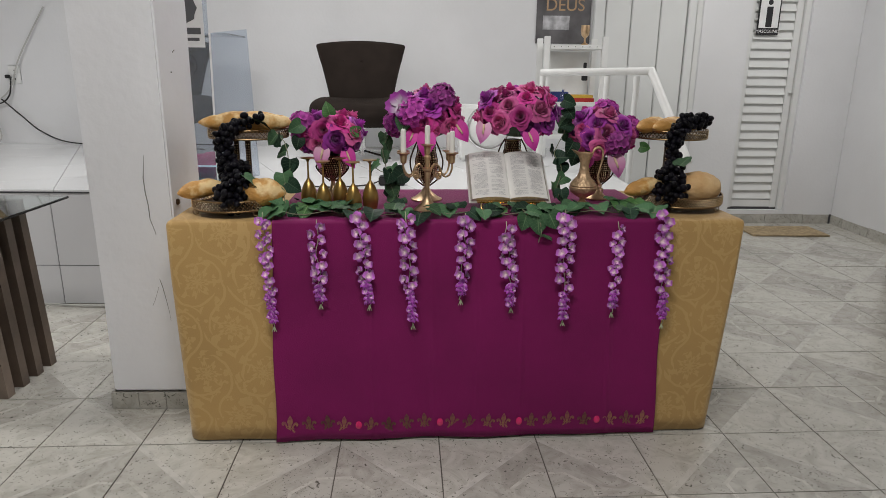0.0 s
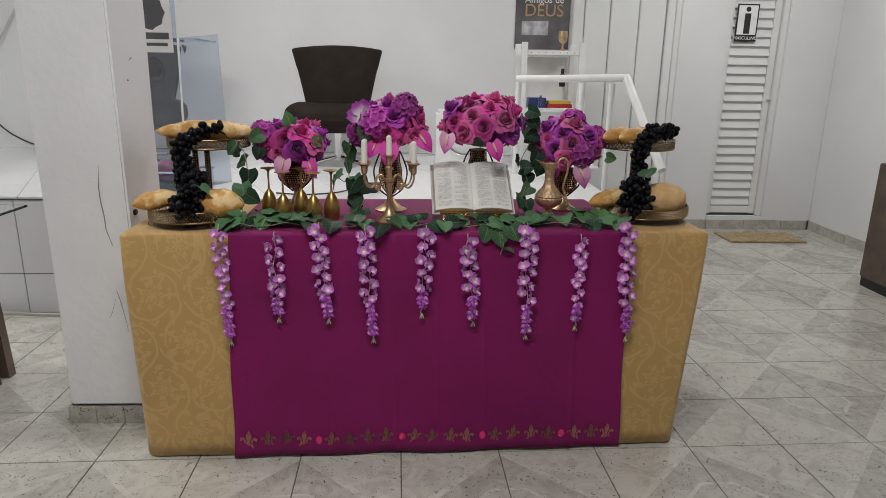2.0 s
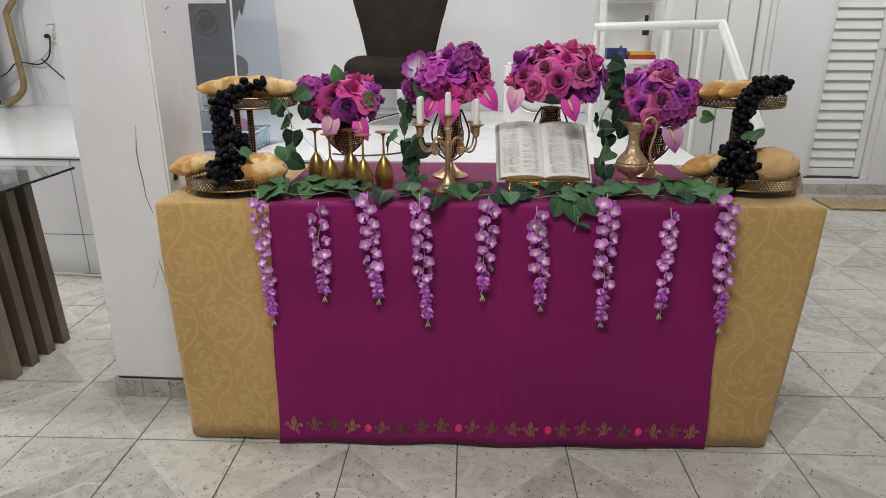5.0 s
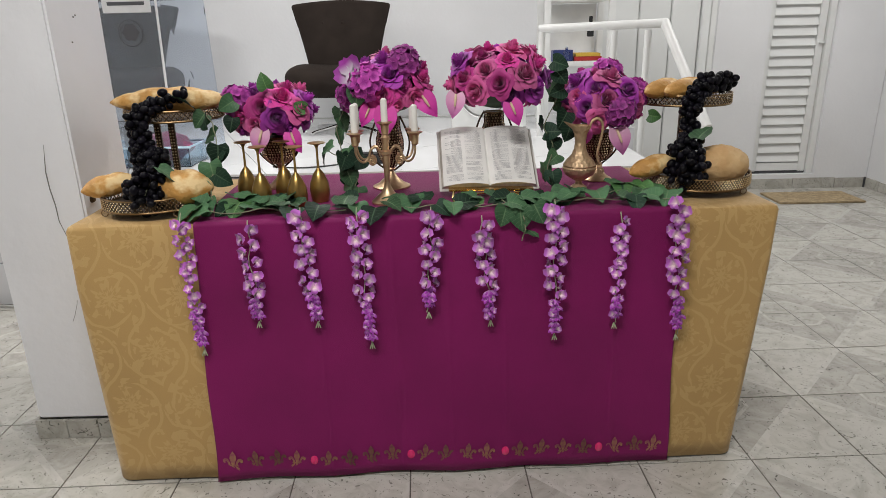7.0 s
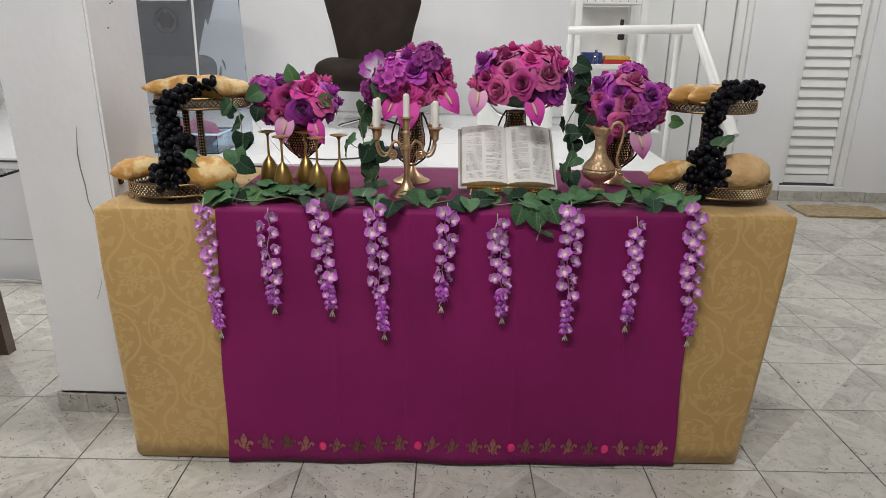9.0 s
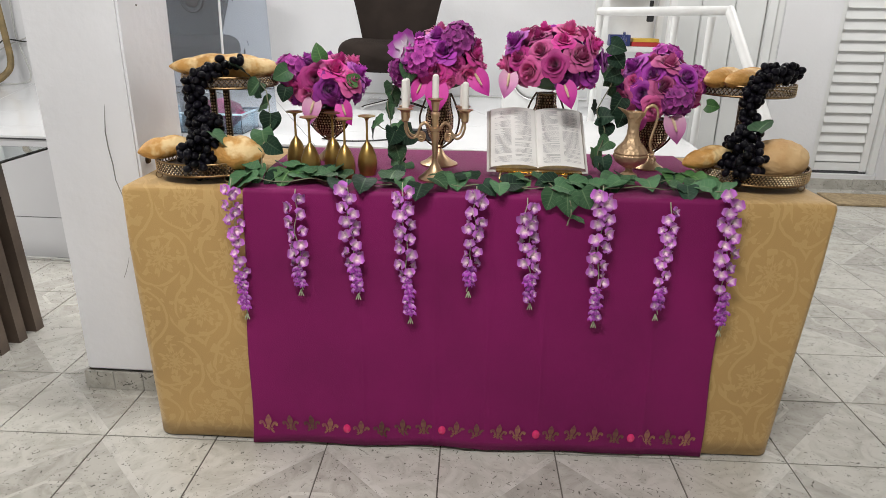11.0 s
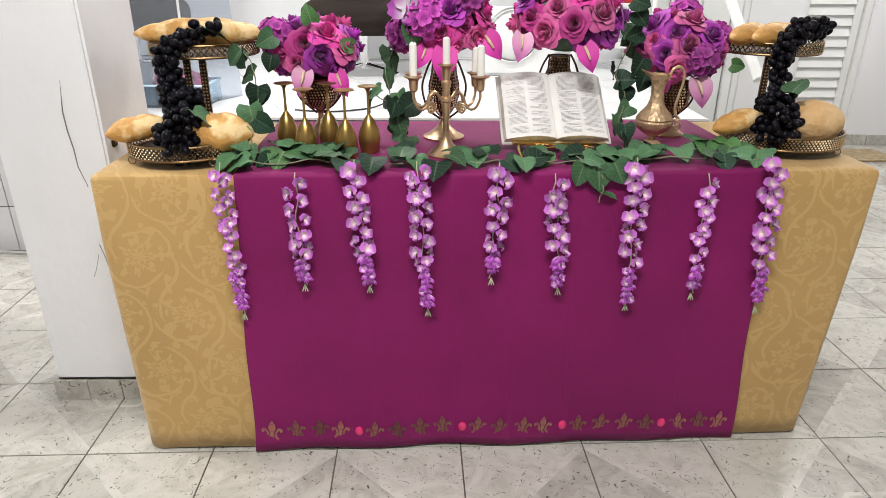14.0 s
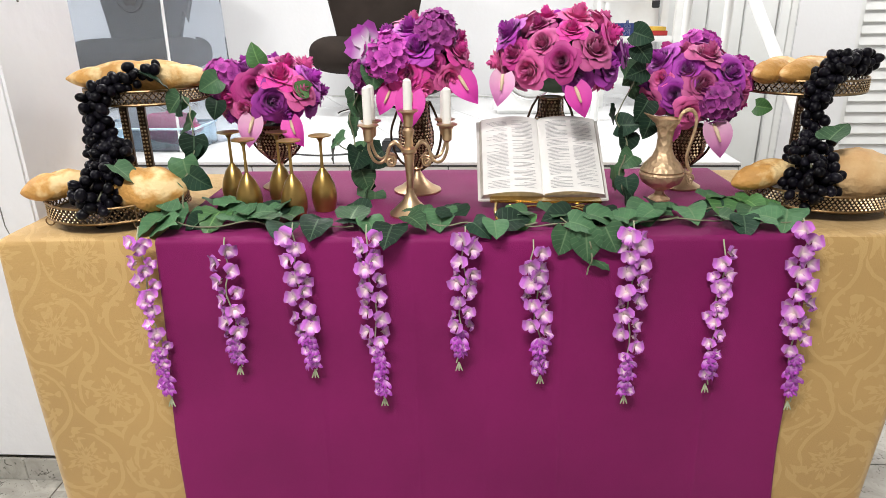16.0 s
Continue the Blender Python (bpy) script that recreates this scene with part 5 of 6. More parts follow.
# ---- bouquets ----
def bouquet(c, rx, rz, plan, anths, leaves, label, seed, orchid=None, greens=2):
    q = random.Random(seed)
    ob = thing("flower_bouquet", label, "artificial bouquet", c, "bouquets on the table")
    # solid dark ball added inside, so the gaps between blooms look shaded
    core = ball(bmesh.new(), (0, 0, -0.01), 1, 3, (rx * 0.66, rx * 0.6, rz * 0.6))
    part("foliage_core", core, LEAF_D, ob, "added dark green ball, standing for the shade between the blooms")
    n = len(plan)
    NB = 31
    for k in range(NB):
        z = 1 - 1.55 * (k + 0.5) / NB
        a = k * 2.39996 + seed
        s = math.sqrt(max(0, 1 - z * z))
        d = Vector((s * math.cos(a), s * math.sin(a), z))
        what = plan[k % n]
        p = Vector((d.x * rx * 0.80, d.y * rx * 0.78, d.z * rz * 0.82)) * q.uniform(0.88, 1.1)
        m = Matrix.Translation(p) @ facing((d + Vector((0, -0.1, 0.08))).normalized(), q.uniform(0, 360)) @ pose(0, 0, 0, q.uniform(-16, 16), q.uniform(-16, 16), 0)
        if what == "h":
            share("hydrangea", q.choice(HYDRA), ob, m @ Matrix.Scale(q.uniform(0.75, 0.95), 4))
        else:
            src = {"m": ROSE_M, "p": ROSE_P, "k": ROSE_K}[what].name
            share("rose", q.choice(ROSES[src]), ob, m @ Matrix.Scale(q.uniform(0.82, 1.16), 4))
    for x, z, roll, kind, sc in anths:
        y = -rx * 0.78 * math.sqrt(max(0.2, 1 - (x / rx) ** 2 * 0.8))
        m = Matrix.Translation((x, y, z)) @ pose(0, 0, 0, 0, roll, 0) @ pose(0, 0, 0, -75, 0, 180) @ Matrix.Scale(sc, 4)
        share("anthurium", ANTHS[kind], ob, m)
        share("spadix", SPADIX, ob, m)
    for x, z, roll, kind, sc in leaves:
        y = -rx * 0.86 * math.sqrt(max(0.15, 1 - (x / rx) ** 2 * 0.8))
        share("leaf", (LEAVES_A, LEAVES_D, LEAVES_L)[kind][0], ob, Matrix.Translation((x, y, z)) @ pose(0, 0, 0, 0, roll, 0) @ pose(0, 0, 0, -70, 0, 180) @ Matrix.Scale(sc, 4))
    if orchid:
        x, z = orchid
        share("orchid", ORCH, ob, Matrix.Translation((x, -rx * 0.72, z)) @ facing((-0.5, -0.8, 0.25), 40) @ Matrix.Scale(0.85, 4))
    return ob


bouquet((-0.335, 2.45, 1.034), 0.152, 0.098, "ppmppkpmph", [(-0.01, -0.04, 12, 1, 0.85), (0.075, -0.05, -25, 0, 0.8)], [(-0.085, 0.05, 60, 0, 0.8), (-0.095, 0.0, 15, 1, 0.7), (0.02, 0.085, 165, 2, 0.7), (0.12, 0.02, 110, 2, 0.6)],
        "round bouquet of purple and magenta artificial roses", 1)
bouquet((0.042, 2.42, 1.104), 0.145, 0.108, "kpmphkpmkp", [(-0.01, -0.055, 5, 0, 1.0), (0.10, -0.02, -35, 0, 0.9), (-0.06, -0.05, 25, 0, 0.7)], [(-0.09, 0.01, 10, 0, 0.9)],
        "round bouquet of violet hydrangeas and magenta roses", 2, (-0.105, 0.05))
bouquet((0.382, 2.43, 1.116), 0.178, 0.122, "mkpmkkmppm", [(-0.14, -0.03, 10, 1, 0.85), (0.02, -0.055, -20, 0, 0.85)], [(0.165, 0.03, -40, 1, 0.75), (0.15, 0.06, -70, 1, 0.75)],
        "round bouquet of magenta and pink artificial roses", 3)
bouquet((0.708, 2.45, 1.042), 0.15, 0.114, "kpmkhpkmpk", [(0.03, -0.075, -15, 1, 0.95), (-0.07, -0.07, 20, 0, 0.8)], [(-0.12, -0.02, 30, 1, 0.85), (-0.11, -0.06, 20, 1, 0.8), (-0.13, 0.05, 70, 1, 0.75), (0.145, -0.04, -80, 2, 0.6), (0.035, -0.04, -150, 2, 0.5)],
        "round bouquet of violet hydrangeas and purple roses", 4)


# ---- tiered stands ----
def tray(ob, at, r, h, beaded):
    x, y, z = at
    sub = part("tray", lathe(bmesh.new(), [(r, 0), (r, 0.003), (0.01, 0.004)], 40), BRASS_DARK, ob)
    sub.location = at
    for zz in (0.004, h):
        part("hoop", T([(r * math.cos(a * math.pi / 24), r * math.sin(a * math.pi / 24), zz) for a in range(48)], 0.0026, 6, True), BRASS, sub)
    n = 60
    bm = bmesh.new()
    for i in range(n):
        for s in (-1, 1):
            a0, a1 = 2 * math.pi * i / n, 2 * math.pi * (i + s * 1.6) / n
            c = [(r * math.cos(a0 + (a1 - a0) * t), r * math.sin(a0 + (a1 - a0) * t), 0.004 + (h - 0.006) * t) for t in (0, 0.5, 1)]
            tube(bm, c, 0.0015, 4)
    b = part("lattice", bm, BRASS_DARK, sub)
    b["kind"] = "stuff"
    rows = 5
    b = part("beadwork", beads(bmesh.new(), [(r + 0.0012, 0.008 + (h - 0.013) * k / (rows - 1)) for k in range(rows)], 0.0095 if beaded else 0.012, 0.0032 if beaded else 0.0022), BEAD, sub, smooth=False)
    b["kind"] = "stuff"
    return sub


def tier_stand(low, up, r0, r1, zu, posts, beaded):
    ob = thing("tiered_stand", "two-tier antique brass lattice stand holding bread and grapes", "cake stand", (low[0], low[1], Z1), "two-tier stands")
    t0 = tray(ob, (0, 0, 0.016), r0, 0.036, beaded)
    dx, dy = up[0] - low[0], up[1] - low[1]
    tray(ob, (dx, dy, zu - Z1), r1, 0.034, False)
    for px, py in posts:
        qx, qy = px - low[0], py - low[1]
        part("post", B((qx - 0.009, qy - 0.006, 0.020), (qx + 0.009, qy + 0.006, zu - Z1 - 0.001), 0.002), BRASS_DARK, ob)
        bm = bmesh.new()
        for k in range(22):
            for sx in (-0.004, 0.004):
                ball(bm, (qx + sx, qy - 0.0065, 0.026 + k * 0.009), 0.0028, 1)
        b = part("beadwork", bm, BEAD, ob)
        b["kind"] = "stuff"
    for k in range(4):
        a = radians(-52 + 90 * k)
        fx, fy = r0 * math.cos(a), r0 * math.sin(a)
        part("ring_foot", T([(fx + 0.009 * math.cos(t * math.pi / 8), fy, 0.0105 + 0.009 * math.sin(t * math.pi / 8)) for t in range(16)], 0.0015, 5, True), BRASS, ob)
        part("strut", T([(fx, fy - 0.001, 0.015), (fx, fy - 0.001, 0.054)], 0.0018, 5), BRASS, ob)
    return ob


ZUP = 1.028
tier_stand((-0.638, 2.216), (-0.628, 2.425), 0.147, 0.144, ZUP, ((-0.655, 2.335), (-0.615, 2.34)), False)
tier_stand((0.972, 2.275), (1.000, 2.482), 0.155, 0.145, ZUP, ((0.965, 2.40), (0.995, 2.405)), True)
ZT = ZUP + 0.006
ZL = Z1 + 0.021


# ---- bread ----
def loaf(at, length, r, turn, tilt=0.0, bend=0.0, seed=0, material=BREAD, label="crusty golden bread roll on the brass stand", scores=4, flat=0.8, roll=0.0):
    q = Vector((seed * 3.1, 0, 0))
    bm = bmesh.new()
    nu, nv = 40, 26
    rings = []
    for i in range(nu + 1):
        t = i / nu * 2 - 1
        rr = r * max(0.015, (1 - abs(t) ** 2.1)) ** 0.68
        ring = []
        for k in range(nv):
            a = 2 * math.pi * k / nv
            sc = 1 + 0.07 * noise.noise(Vector((t * 3, math.cos(a), math.sin(a))) + q) + 0.035 * noise.noise(Vector((t * 11, 2.5 * math.cos(a), 2.5 * math.sin(a))) + q)
            if scores:
                sc += 0.20 * max(0, math.sin(a)) ** 1.2 * (abs(math.sin((t * scores * 0.55 + 0.45 * math.cos(a)) * math.pi)) ** 0.6 - 0.6)
            ring.append(bm.verts.new((t * length / 2, rr * sc * math.cos(a) + bend * t * t * length, rr * sc * flat * math.sin(a))))
        rings.append(ring)
    for a, b in zip(rings, rings[1:]):
        for k in range(nv):
            bm.faces.new((a[k], a[(k + 1) % nv], b[(k + 1) % nv], b[k]))
    bm.faces.new(rings[0][::-1])
    bm.faces.new(rings[-1])
    ob = single("bread_roll", bm, material, label, "bread", "bread on the stands")
    ob.matrix_basis = pose(*at, roll, -tilt, turn)
    return ob


def crust(name, top, side):
    """Crust that browns towards its ends and underside, paler in the scored top."""
    m = mat(name, side, 0.6, 0, 0.2, 16, 0.5, 80)
    t = m.node_tree
    b = t.nodes["Principled BSDF"]
    src = b.inputs["Base Color"].links[0].from_socket
    n = t.nodes.new("ShaderNodeTexNoise")
    n.inputs["Scale"].default_value = 22
    n.inputs["Detail"].default_value = 3
    tc = t.nodes.new("ShaderNodeTexCoord")
    t.links.new(tc.outputs["Object"], n.inputs["Vector"])
    r = t.nodes.new("ShaderNodeValToRGB")
    r.color_ramp.elements[0].position, r.color_ramp.elements[1].position = 0.46, 0.6
    t.links.new(n.outputs["Fac"], r.inputs["Fac"])
    mx = t.nodes.new("ShaderNodeMix")
    mx.data_type = "RGBA"
    mx.inputs["B"].default_value = (*top, 1)
    t.links.new(r.outputs["Color"], mx.inputs["Factor"])
    t.links.new(src, mx.inputs["A"])
    t.links.new(mx.outputs["Result"], b.inputs["Base Color"])
    return m


CRUST = crust("golden_crust", (0.82, 0.60, 0.30), (0.60, 0.31, 0.08))
loaf((-0.620, 2.387, ZT + 0.052), 0.345, 0.048, 4, 0, -0.05, 1, CRUST, "long golden baguette on the upper tray", 3)
loaf((-0.740, 2.157, ZL + 0.062), 0.155, 0.038, 14, 10, 0, 2, CRUST, scores=2)
loaf((-0.540, 2.157, ZL + 0.050), 0.175, 0.062, -6, 0, 0, 3, CRUST, "plump scored bread roll on the lower tray", 2)
loaf((-0.625, 2.267, ZL + 0.032), 0.17, 0.036, 20, 0, 0, 4, CRUST)
loaf((0.907, 2.428, ZT + 0.046), 0.19, 0.037, 38, 4, 0, 5, CRUST, "golden baguette on the upper tray", 2)
loaf((0.967, 2.408, ZT + 0.046), 0.19, 0.037, 34, 4, 0, 6, CRUST, "golden baguette on the upper tray", 2)
loaf((1.052, 2.488, ZT + 0.046), 0.22, 0.036, -4, 0, 0, 7, CRUST, "golden baguette on the upper tray", 3)
loaf((0.817, 2.218, ZL + 0.058), 0.16, 0.036, 16, 12, 0, 8, CRUST, scores=2)
bm = bmesh.new()
nu, nv = 34, 80
rings = []
for i in range(1, nu):
    th = math.pi * i / nu
    ring = []
    for k in range(nv):
        a = 2 * math.pi * k / nv
        d = Vector((math.sin(th) * math.cos(a), math.sin(th) * math.sin(a), math.cos(th)))
        s = 1 + 0.03 * noise.noise(d * 4)
        groove = abs(math.sin(d.x * 13 + 5 * d.y * d.y)) ** 0.5 * min(1, max(0, d.z + 0.25) * 1.6)
        s += 0.04 * groove + 0.012 * noise.noise(d * 14)
        ring.append(bm.verts.new((d.x * 0.083 * s, d.y * 0.075 * s, d.z * 0.058 * s)))
    rings.append(ring)
for a, b in zip(rings, rings[1:]):
    for k in range(nv):
        bm.faces.new((a[k], b[k], b[(k + 1) % nv], a[(k + 1) % nv]))
bm.faces.new(rings[0])
bm.faces.new(rings[-1][::-1])
rl = single("round_loaf", bm, BREAD_PALE, "pale round country loaf with a ridged floury crust", "bread", "bread on the stands")
rl.location = (1.022, 2.228, ZL + 0.053)


# ---- grapes ----
bm = bmesh.new()
ball(bm, (0, 0, 0), 0.0112, 2, (1, 1, 1.28))
GR = data_of("grape", bm, GRAPE)


def grapes(spine, widths, count, seed, leaf_at):
    q = random.Random(seed)
    path = smooth_path(spine, 6)
    ob = thing("grape_cluster", "dark purple-black artificial grapes draped down the brass stand", "grapes", path[0], "grape clusters")
    o = path[0]
    part("stalk", T([p - o for p in path], 0.002, 5), STEM, ob)
    placed = []
    tries = 0
    while len(placed) < count and tries < 9000:
        tries += 1
        f = q.random() * (len(path) - 1)
        i = min(int(f), len(path) - 2)
        g = f / (len(path) - 1) * (len(widths) - 1)
        j = min(int(g), len(widths) - 2)
        w = widths[j] + (widths[j + 1] - widths[j]) * (g - j)
        d = Vector((q.gauss(0, 1), q.gauss(0, 0.75) - 0.35, q.gauss(0, 0.6))).normalized() * w * q.uniform(0.35, 1)
        p = path[i].lerp(path[i + 1], f - i) + d
        if all((p - r).length > 0.0175 for r in placed):
            placed.append(p)
            share("grape", GR, ob, Matrix.Translation(p - o) @ pose(0, 0, 0, q.uniform(-90, 90), q.uniform(-60, 60), q.uniform(0, 180)) @ Matrix.Scale(q.uniform(0.9, 1.12), 4))
    for x, y, z, yaw, tilt in leaf_at:
        share("leaf", LEAVES_D[0] if z > 1.02 else LEAVES_A[1], ob, Matrix.Translation(Vector((x, y, z)) - o) @ pose(0, 0, 0, tilt, 0, yaw) @ Matrix.Scale(0.95, 4))


grapes([(-0.565, 2.327, 1.112), (-0.625, 2.297, 1.092), (-0.665, 2.267, 1.065), (-0.678, 2.252, 1.02), (-0.670, 2.242, 0.96), (-0.655, 2.217, 0.93)],
       [0.020, 0.026, 0.032, 0.032, 0.030, 0.036], 85, 1, ((-0.570, 2.277, 1.10, -70, -20),))
grapes([(-0.620, 2.207, 0.945), (-0.615, 2.167, 0.91), (-0.625, 2.127, 0.875), (-0.630, 2.107, 0.855)], [0.030, 0.054, 0.062, 0.054], 95, 3, ((-0.585, 2.117, 0.93, -100, -35),))
grapes([(1.102, 2.388, 1.098), (1.057, 2.368, 1.102), (1.007, 2.348, 1.095), (0.972, 2.328, 1.06), (0.957, 2.313, 1.01), (0.947, 2.298, 0.965)],
       [0.024, 0.030, 0.032, 0.030, 0.026, 0.024], 85, 2, ())
grapes([(0.932, 2.268, 0.94), (0.922, 2.228, 0.91), (0.907, 2.188, 0.875), (0.902, 2.168, 0.855)], [0.030, 0.054, 0.060, 0.050], 95, 4, ((0.937, 2.198, 0.955, -60, 35),))


# ---- upturned goblets ----
gb = thing("goblet", "gold-painted wine glass turned upside down", "wine glass", (-0.396, 2.289, Z1), "five upturned goblets")
part("bowl", lathe(bmesh.new(), [(0.0205, 0), (0.0245, 0.02), (0.0255, 0.035), (0.0228, 0.055), (0.0145, 0.078), (0.006, 0.091), (0.0035, 0.095)], 28), GOLD_GLASS, gb)
part("stem", lathe(bmesh.new(), [(0.0035, 0.0951), (0.0028, 0.12), (0.003, 0.15), (0.006, 0.158)], 14), GOLD_GLASS, gb)
part("foot", lathe(bmesh.new(), [(0.006, 0.1581), (0.016, 0.1625), (0.0222, 0.1635), (0.0222, 0.1655), (0.005, 0.167)], 28), GOLD_GLASS, gb)
gb.scale = (1.15, 1.15, 1.05)
for x, y, rz in ((-0.331, 2.191, 40), (-0.282, 2.284, 80), (-0.227, 2.177, 10), (-0.171, 2.235, 120)):
    copy_thing(gb, pose(x, y, Z1, 0, 0, rz))

# ---- candelabra ----
cb = thing("candelabra", "five-armed brass candelabra with white candles", "candelabra", (0.031, 2.196, Z1))
part("base", lathe(bmesh.new(), [(0.046, 0), (0.046, 0.004), (0.036, 0.012), (0.018, 0.028), (0.009, 0.045), (0.008, 0.055)], 30), ROSE_GOLD, cb)
part("column", lathe(bmesh.new(), [(0.007, 0.0551), (0.0075, 0.075), (0.0105, 0.112), (0.012, 0.126), (0.0165, 0.129), (0.0165, 0.136), (0.0095, 0.140), (0.0085, 0.158), (0.012, 0.166), (0.013, 0.172), (0.0075, 0.178)], 26), ROSE_GOLD, cb)


def cup_and_candle(x, y, z, candle, lean=0):
    part("cup", lathe(bmesh.new(), [(0.004, -0.03), (0.0095, -0.026), (0.0115, -0.004), (0.0145, 0.0), (0.0215, 0.003), (0.0215, 0.005), (0.0105, 0.006)], 24, pose(x, y, z)), ROSE_GOLD, cb)
    if candle:
        bm = bmesh.new()
        lathe(bm, [(0.0092, 0), (0.0090, candle - 0.010), (0.0082, candle - 0.003), (0.005, candle), (0.002, candle + 0.001)], 18, pose(x, y, z + 0.0062, lean, lean * 0.4, 0))
        c = part("candle", bm, WAX, cb, "white candle")
        part("wick", T([(x, y, z + candle), (x + 0.001, y, z + candle + 0.014)], 0.0008, 4), BLACK, c)


cb.scale = (1.04, 1.04, 1.1)
cup_and_candle(0, 0, 0.206, 0.058)
for a, cand in ((162, 0.068), (200, 0.07), (-18, 0.066), (28, 0.055)):
    ca_, sa_ = math.cos(radians(a)), math.sin(radians(a))
    R = 0.085
    pts = [(0.013, 0.132), (0.028, 0.148), (0.042, 0.142), (0.05, 0.122), (0.062, 0.112), (0.076, 0.118), (0.085, 0.138), (R, 0.153)]
    part("arm", T(smooth_path([(r * ca_, r * sa_, z) for r, z in pts], 5), 0.0032, 8), ROSE_GOLD, cb)
    part("scroll", T([((0.040 + 0.013 * (1 - k / 40) * math.cos(k * 0.36)) * ca_, (0.040 + 0.013 * (1 - k / 40) * math.cos(k * 0.36)) * sa_, 0.112 + 0.013 * (1 - k / 40) * math.sin(k * 0.36)) for k in range(34)], 0.0026, 7), ROSE_GOLD, cb)
    cup_and_candle(R * ca_, R * sa_, 0.183, cand, 2 if a == 162 else -1)

# ---- open bible on its stand ----
bib = thing("open_bible", "open bible with four columns of print on its stand", "book", (0.334, 2.237, 0.818))
bib.rotation_euler = (radians(38), 0, radians(0))
# lies in its own plane: x across, y up the page
PW, PH = 0.138, 0.23


def page_z(u):
    """Height of the page over its cover; u 0 at the spine, 1 at the fore edge."""
    return 0.010 + 0.020 * math.sin(math.pi * min(1, u * 0.9 + 0.05)) ** 0.7 * (1 - 0.35 * u) if u > 0.02 else 0.012


cover = part("cover", B((-PW - 0.012, -0.006, -0.004), (PW + 0.012, PH + 0.008, 0.0), 0.0015), COVER, bib)
for s in (-1, 1):
    bm = bmesh.new()
    n = 40
    up = [[bm.verts.new((s * PW * i / n, y, page_z(i / n))) for i in range(n + 1)] for y in (0, PH)]
    dn = [[bm.verts.new((s * (PW + 0.006) * i / n, y, 0.0004)) for i in range(n + 1)] for y in (0, PH)]
    for i in range(n):
        bm.faces.new((up[0][i], up[0][i + 1], up[1][i + 1], up[1][i]))
        for k in (0, 1):
            f = bm.faces.new((up[k][i], up[k][i + 1], dn[k][i + 1], dn[k][i]))
            f.material_index = 1
    f = bm.faces.new((up[0][n], up[1][n], dn[1][n], dn[0][n]))
    f.material_index = 1
    part("page_block", bm, [PAGE, PAGE_EDGE], bib)
    q = random.Random(5 + s)
    bm = bmesh.new()
    for col in (0, 1):
        u0 = 0.12 + 0.44 * col
        for k in range(49):
            y = PH - 0.016 - k * 0.0042
            if q.random() < 0.06:
                continue
            a = u0 + (0.05 if q.random() < 0.15 else 0)
            b = u0 + (0.36 if q.random() < 0.72 else q.uniform(0.12, 0.33))
            m = 10
            top = [bm.verts.new((s * PW * (a + (b - a) * i / m), y + 0.0006, page_z(a + (b - a) * i / m) + 0.0012)) for i in range(m + 1)]
            bot = [bm.verts.new((s * PW * (a + (b - a) * i / m), y - 0.0002, page_z(a + (b - a) * i / m) + 0.0012)) for i in range(m + 1)]
            for i in range(m):
                bm.faces.new((top[i], top[i + 1], bot[i + 1], bot[i]))
    pr_ = part("page_print", bm, PAGE_TEXT, bib, "grey unreadable lines of print", smooth=False)
    pr_["kind"] = "stuff"
es = thing("book_stand", "small gilt scrollwork book stand under the bible", "book stand", (0.334, 2.20, Z1))
part("ledge", B((-0.125, -0.01, 0.024), (0.125, 0.028, 0.030), 0.002, pose(0, 0, 0, 0, 0, -3)), BRIGHT_GOLD, es)
part("back_plate", B((-0.1, 0.0, -0.004), (0.1, 0.16, 0.0), 0.0015, pose(0, 0.042, 0.024, 38)), BRASS_DARK, es)
for s in (-1, 1):
    part("leg", T(smooth_path([(s * 0.11, 0.0, 0.024), (s * 0.115, -0.055, 0.018), (s * 0.108, -0.085, 0.004), (s * 0.095, -0.09, 0.006), (s * 0.092, -0.075, 0.012)], 5), 0.0038, 7), BRIGHT_GOLD, es)
    part("scroll", T([(s * (0.075 + 0.016 * math.cos(k * 0.4) * (1 - k / 40)), -0.02, 0.014 + 0.009 * math.sin(k * 0.4) * (1 - k / 40)) for k in range(30)], 0.0026, 6), BRIGHT_GOLD, es)
    part("back_foot", T([(s * 0.09, 0.03, 0.024), (s * 0.09, 0.10, 0.003)], 0.003, 6), BRASS_DARK, es)
part("cross_bar", T(smooth_path([(-0.108, -0.07, 0.012), (-0.06, -0.03, 0.02), (0, -0.02, 0.022), (0.06, -0.03, 0.02), (0.108, -0.07, 0.012)], 5), 0.003, 6), BRIGHT_GOLD, es)

# ---- ewer ----
jug = thing("ewer", "engraved pale brass ewer with a scrolled handle", "jug", (0.618, 2.300, Z1))
jug.scale = (0.85, 0.85, 1.05)
jm = ROSE_GOLD.copy()
jm.name = "engraved_brass"
jb = [n for n in jm.node_tree.nodes if n.type == "BUMP"][0]
jb.inputs["Strength"].default_value = 0.3
jm.node_tree.nodes["Principled BSDF"].inputs["Roughness"].default_value = 0.5
jm.node_tree.nodes["Principled BSDF"].inputs["Metallic"].default_value = 0.7
vo = jm.node_tree.nodes.new("ShaderNodeTexVoronoi")
vo.inputs["Scale"].default_value = 75
tcn = [n for n in jm.node_tree.nodes if n.type == "TEX_COORD"][0]
jm.node_tree.links.new(tcn.outputs["Object"], vo.inputs["Vector"])
jm.node_tree.links.new(vo.outputs["Distance"], jb.inputs["Height"])
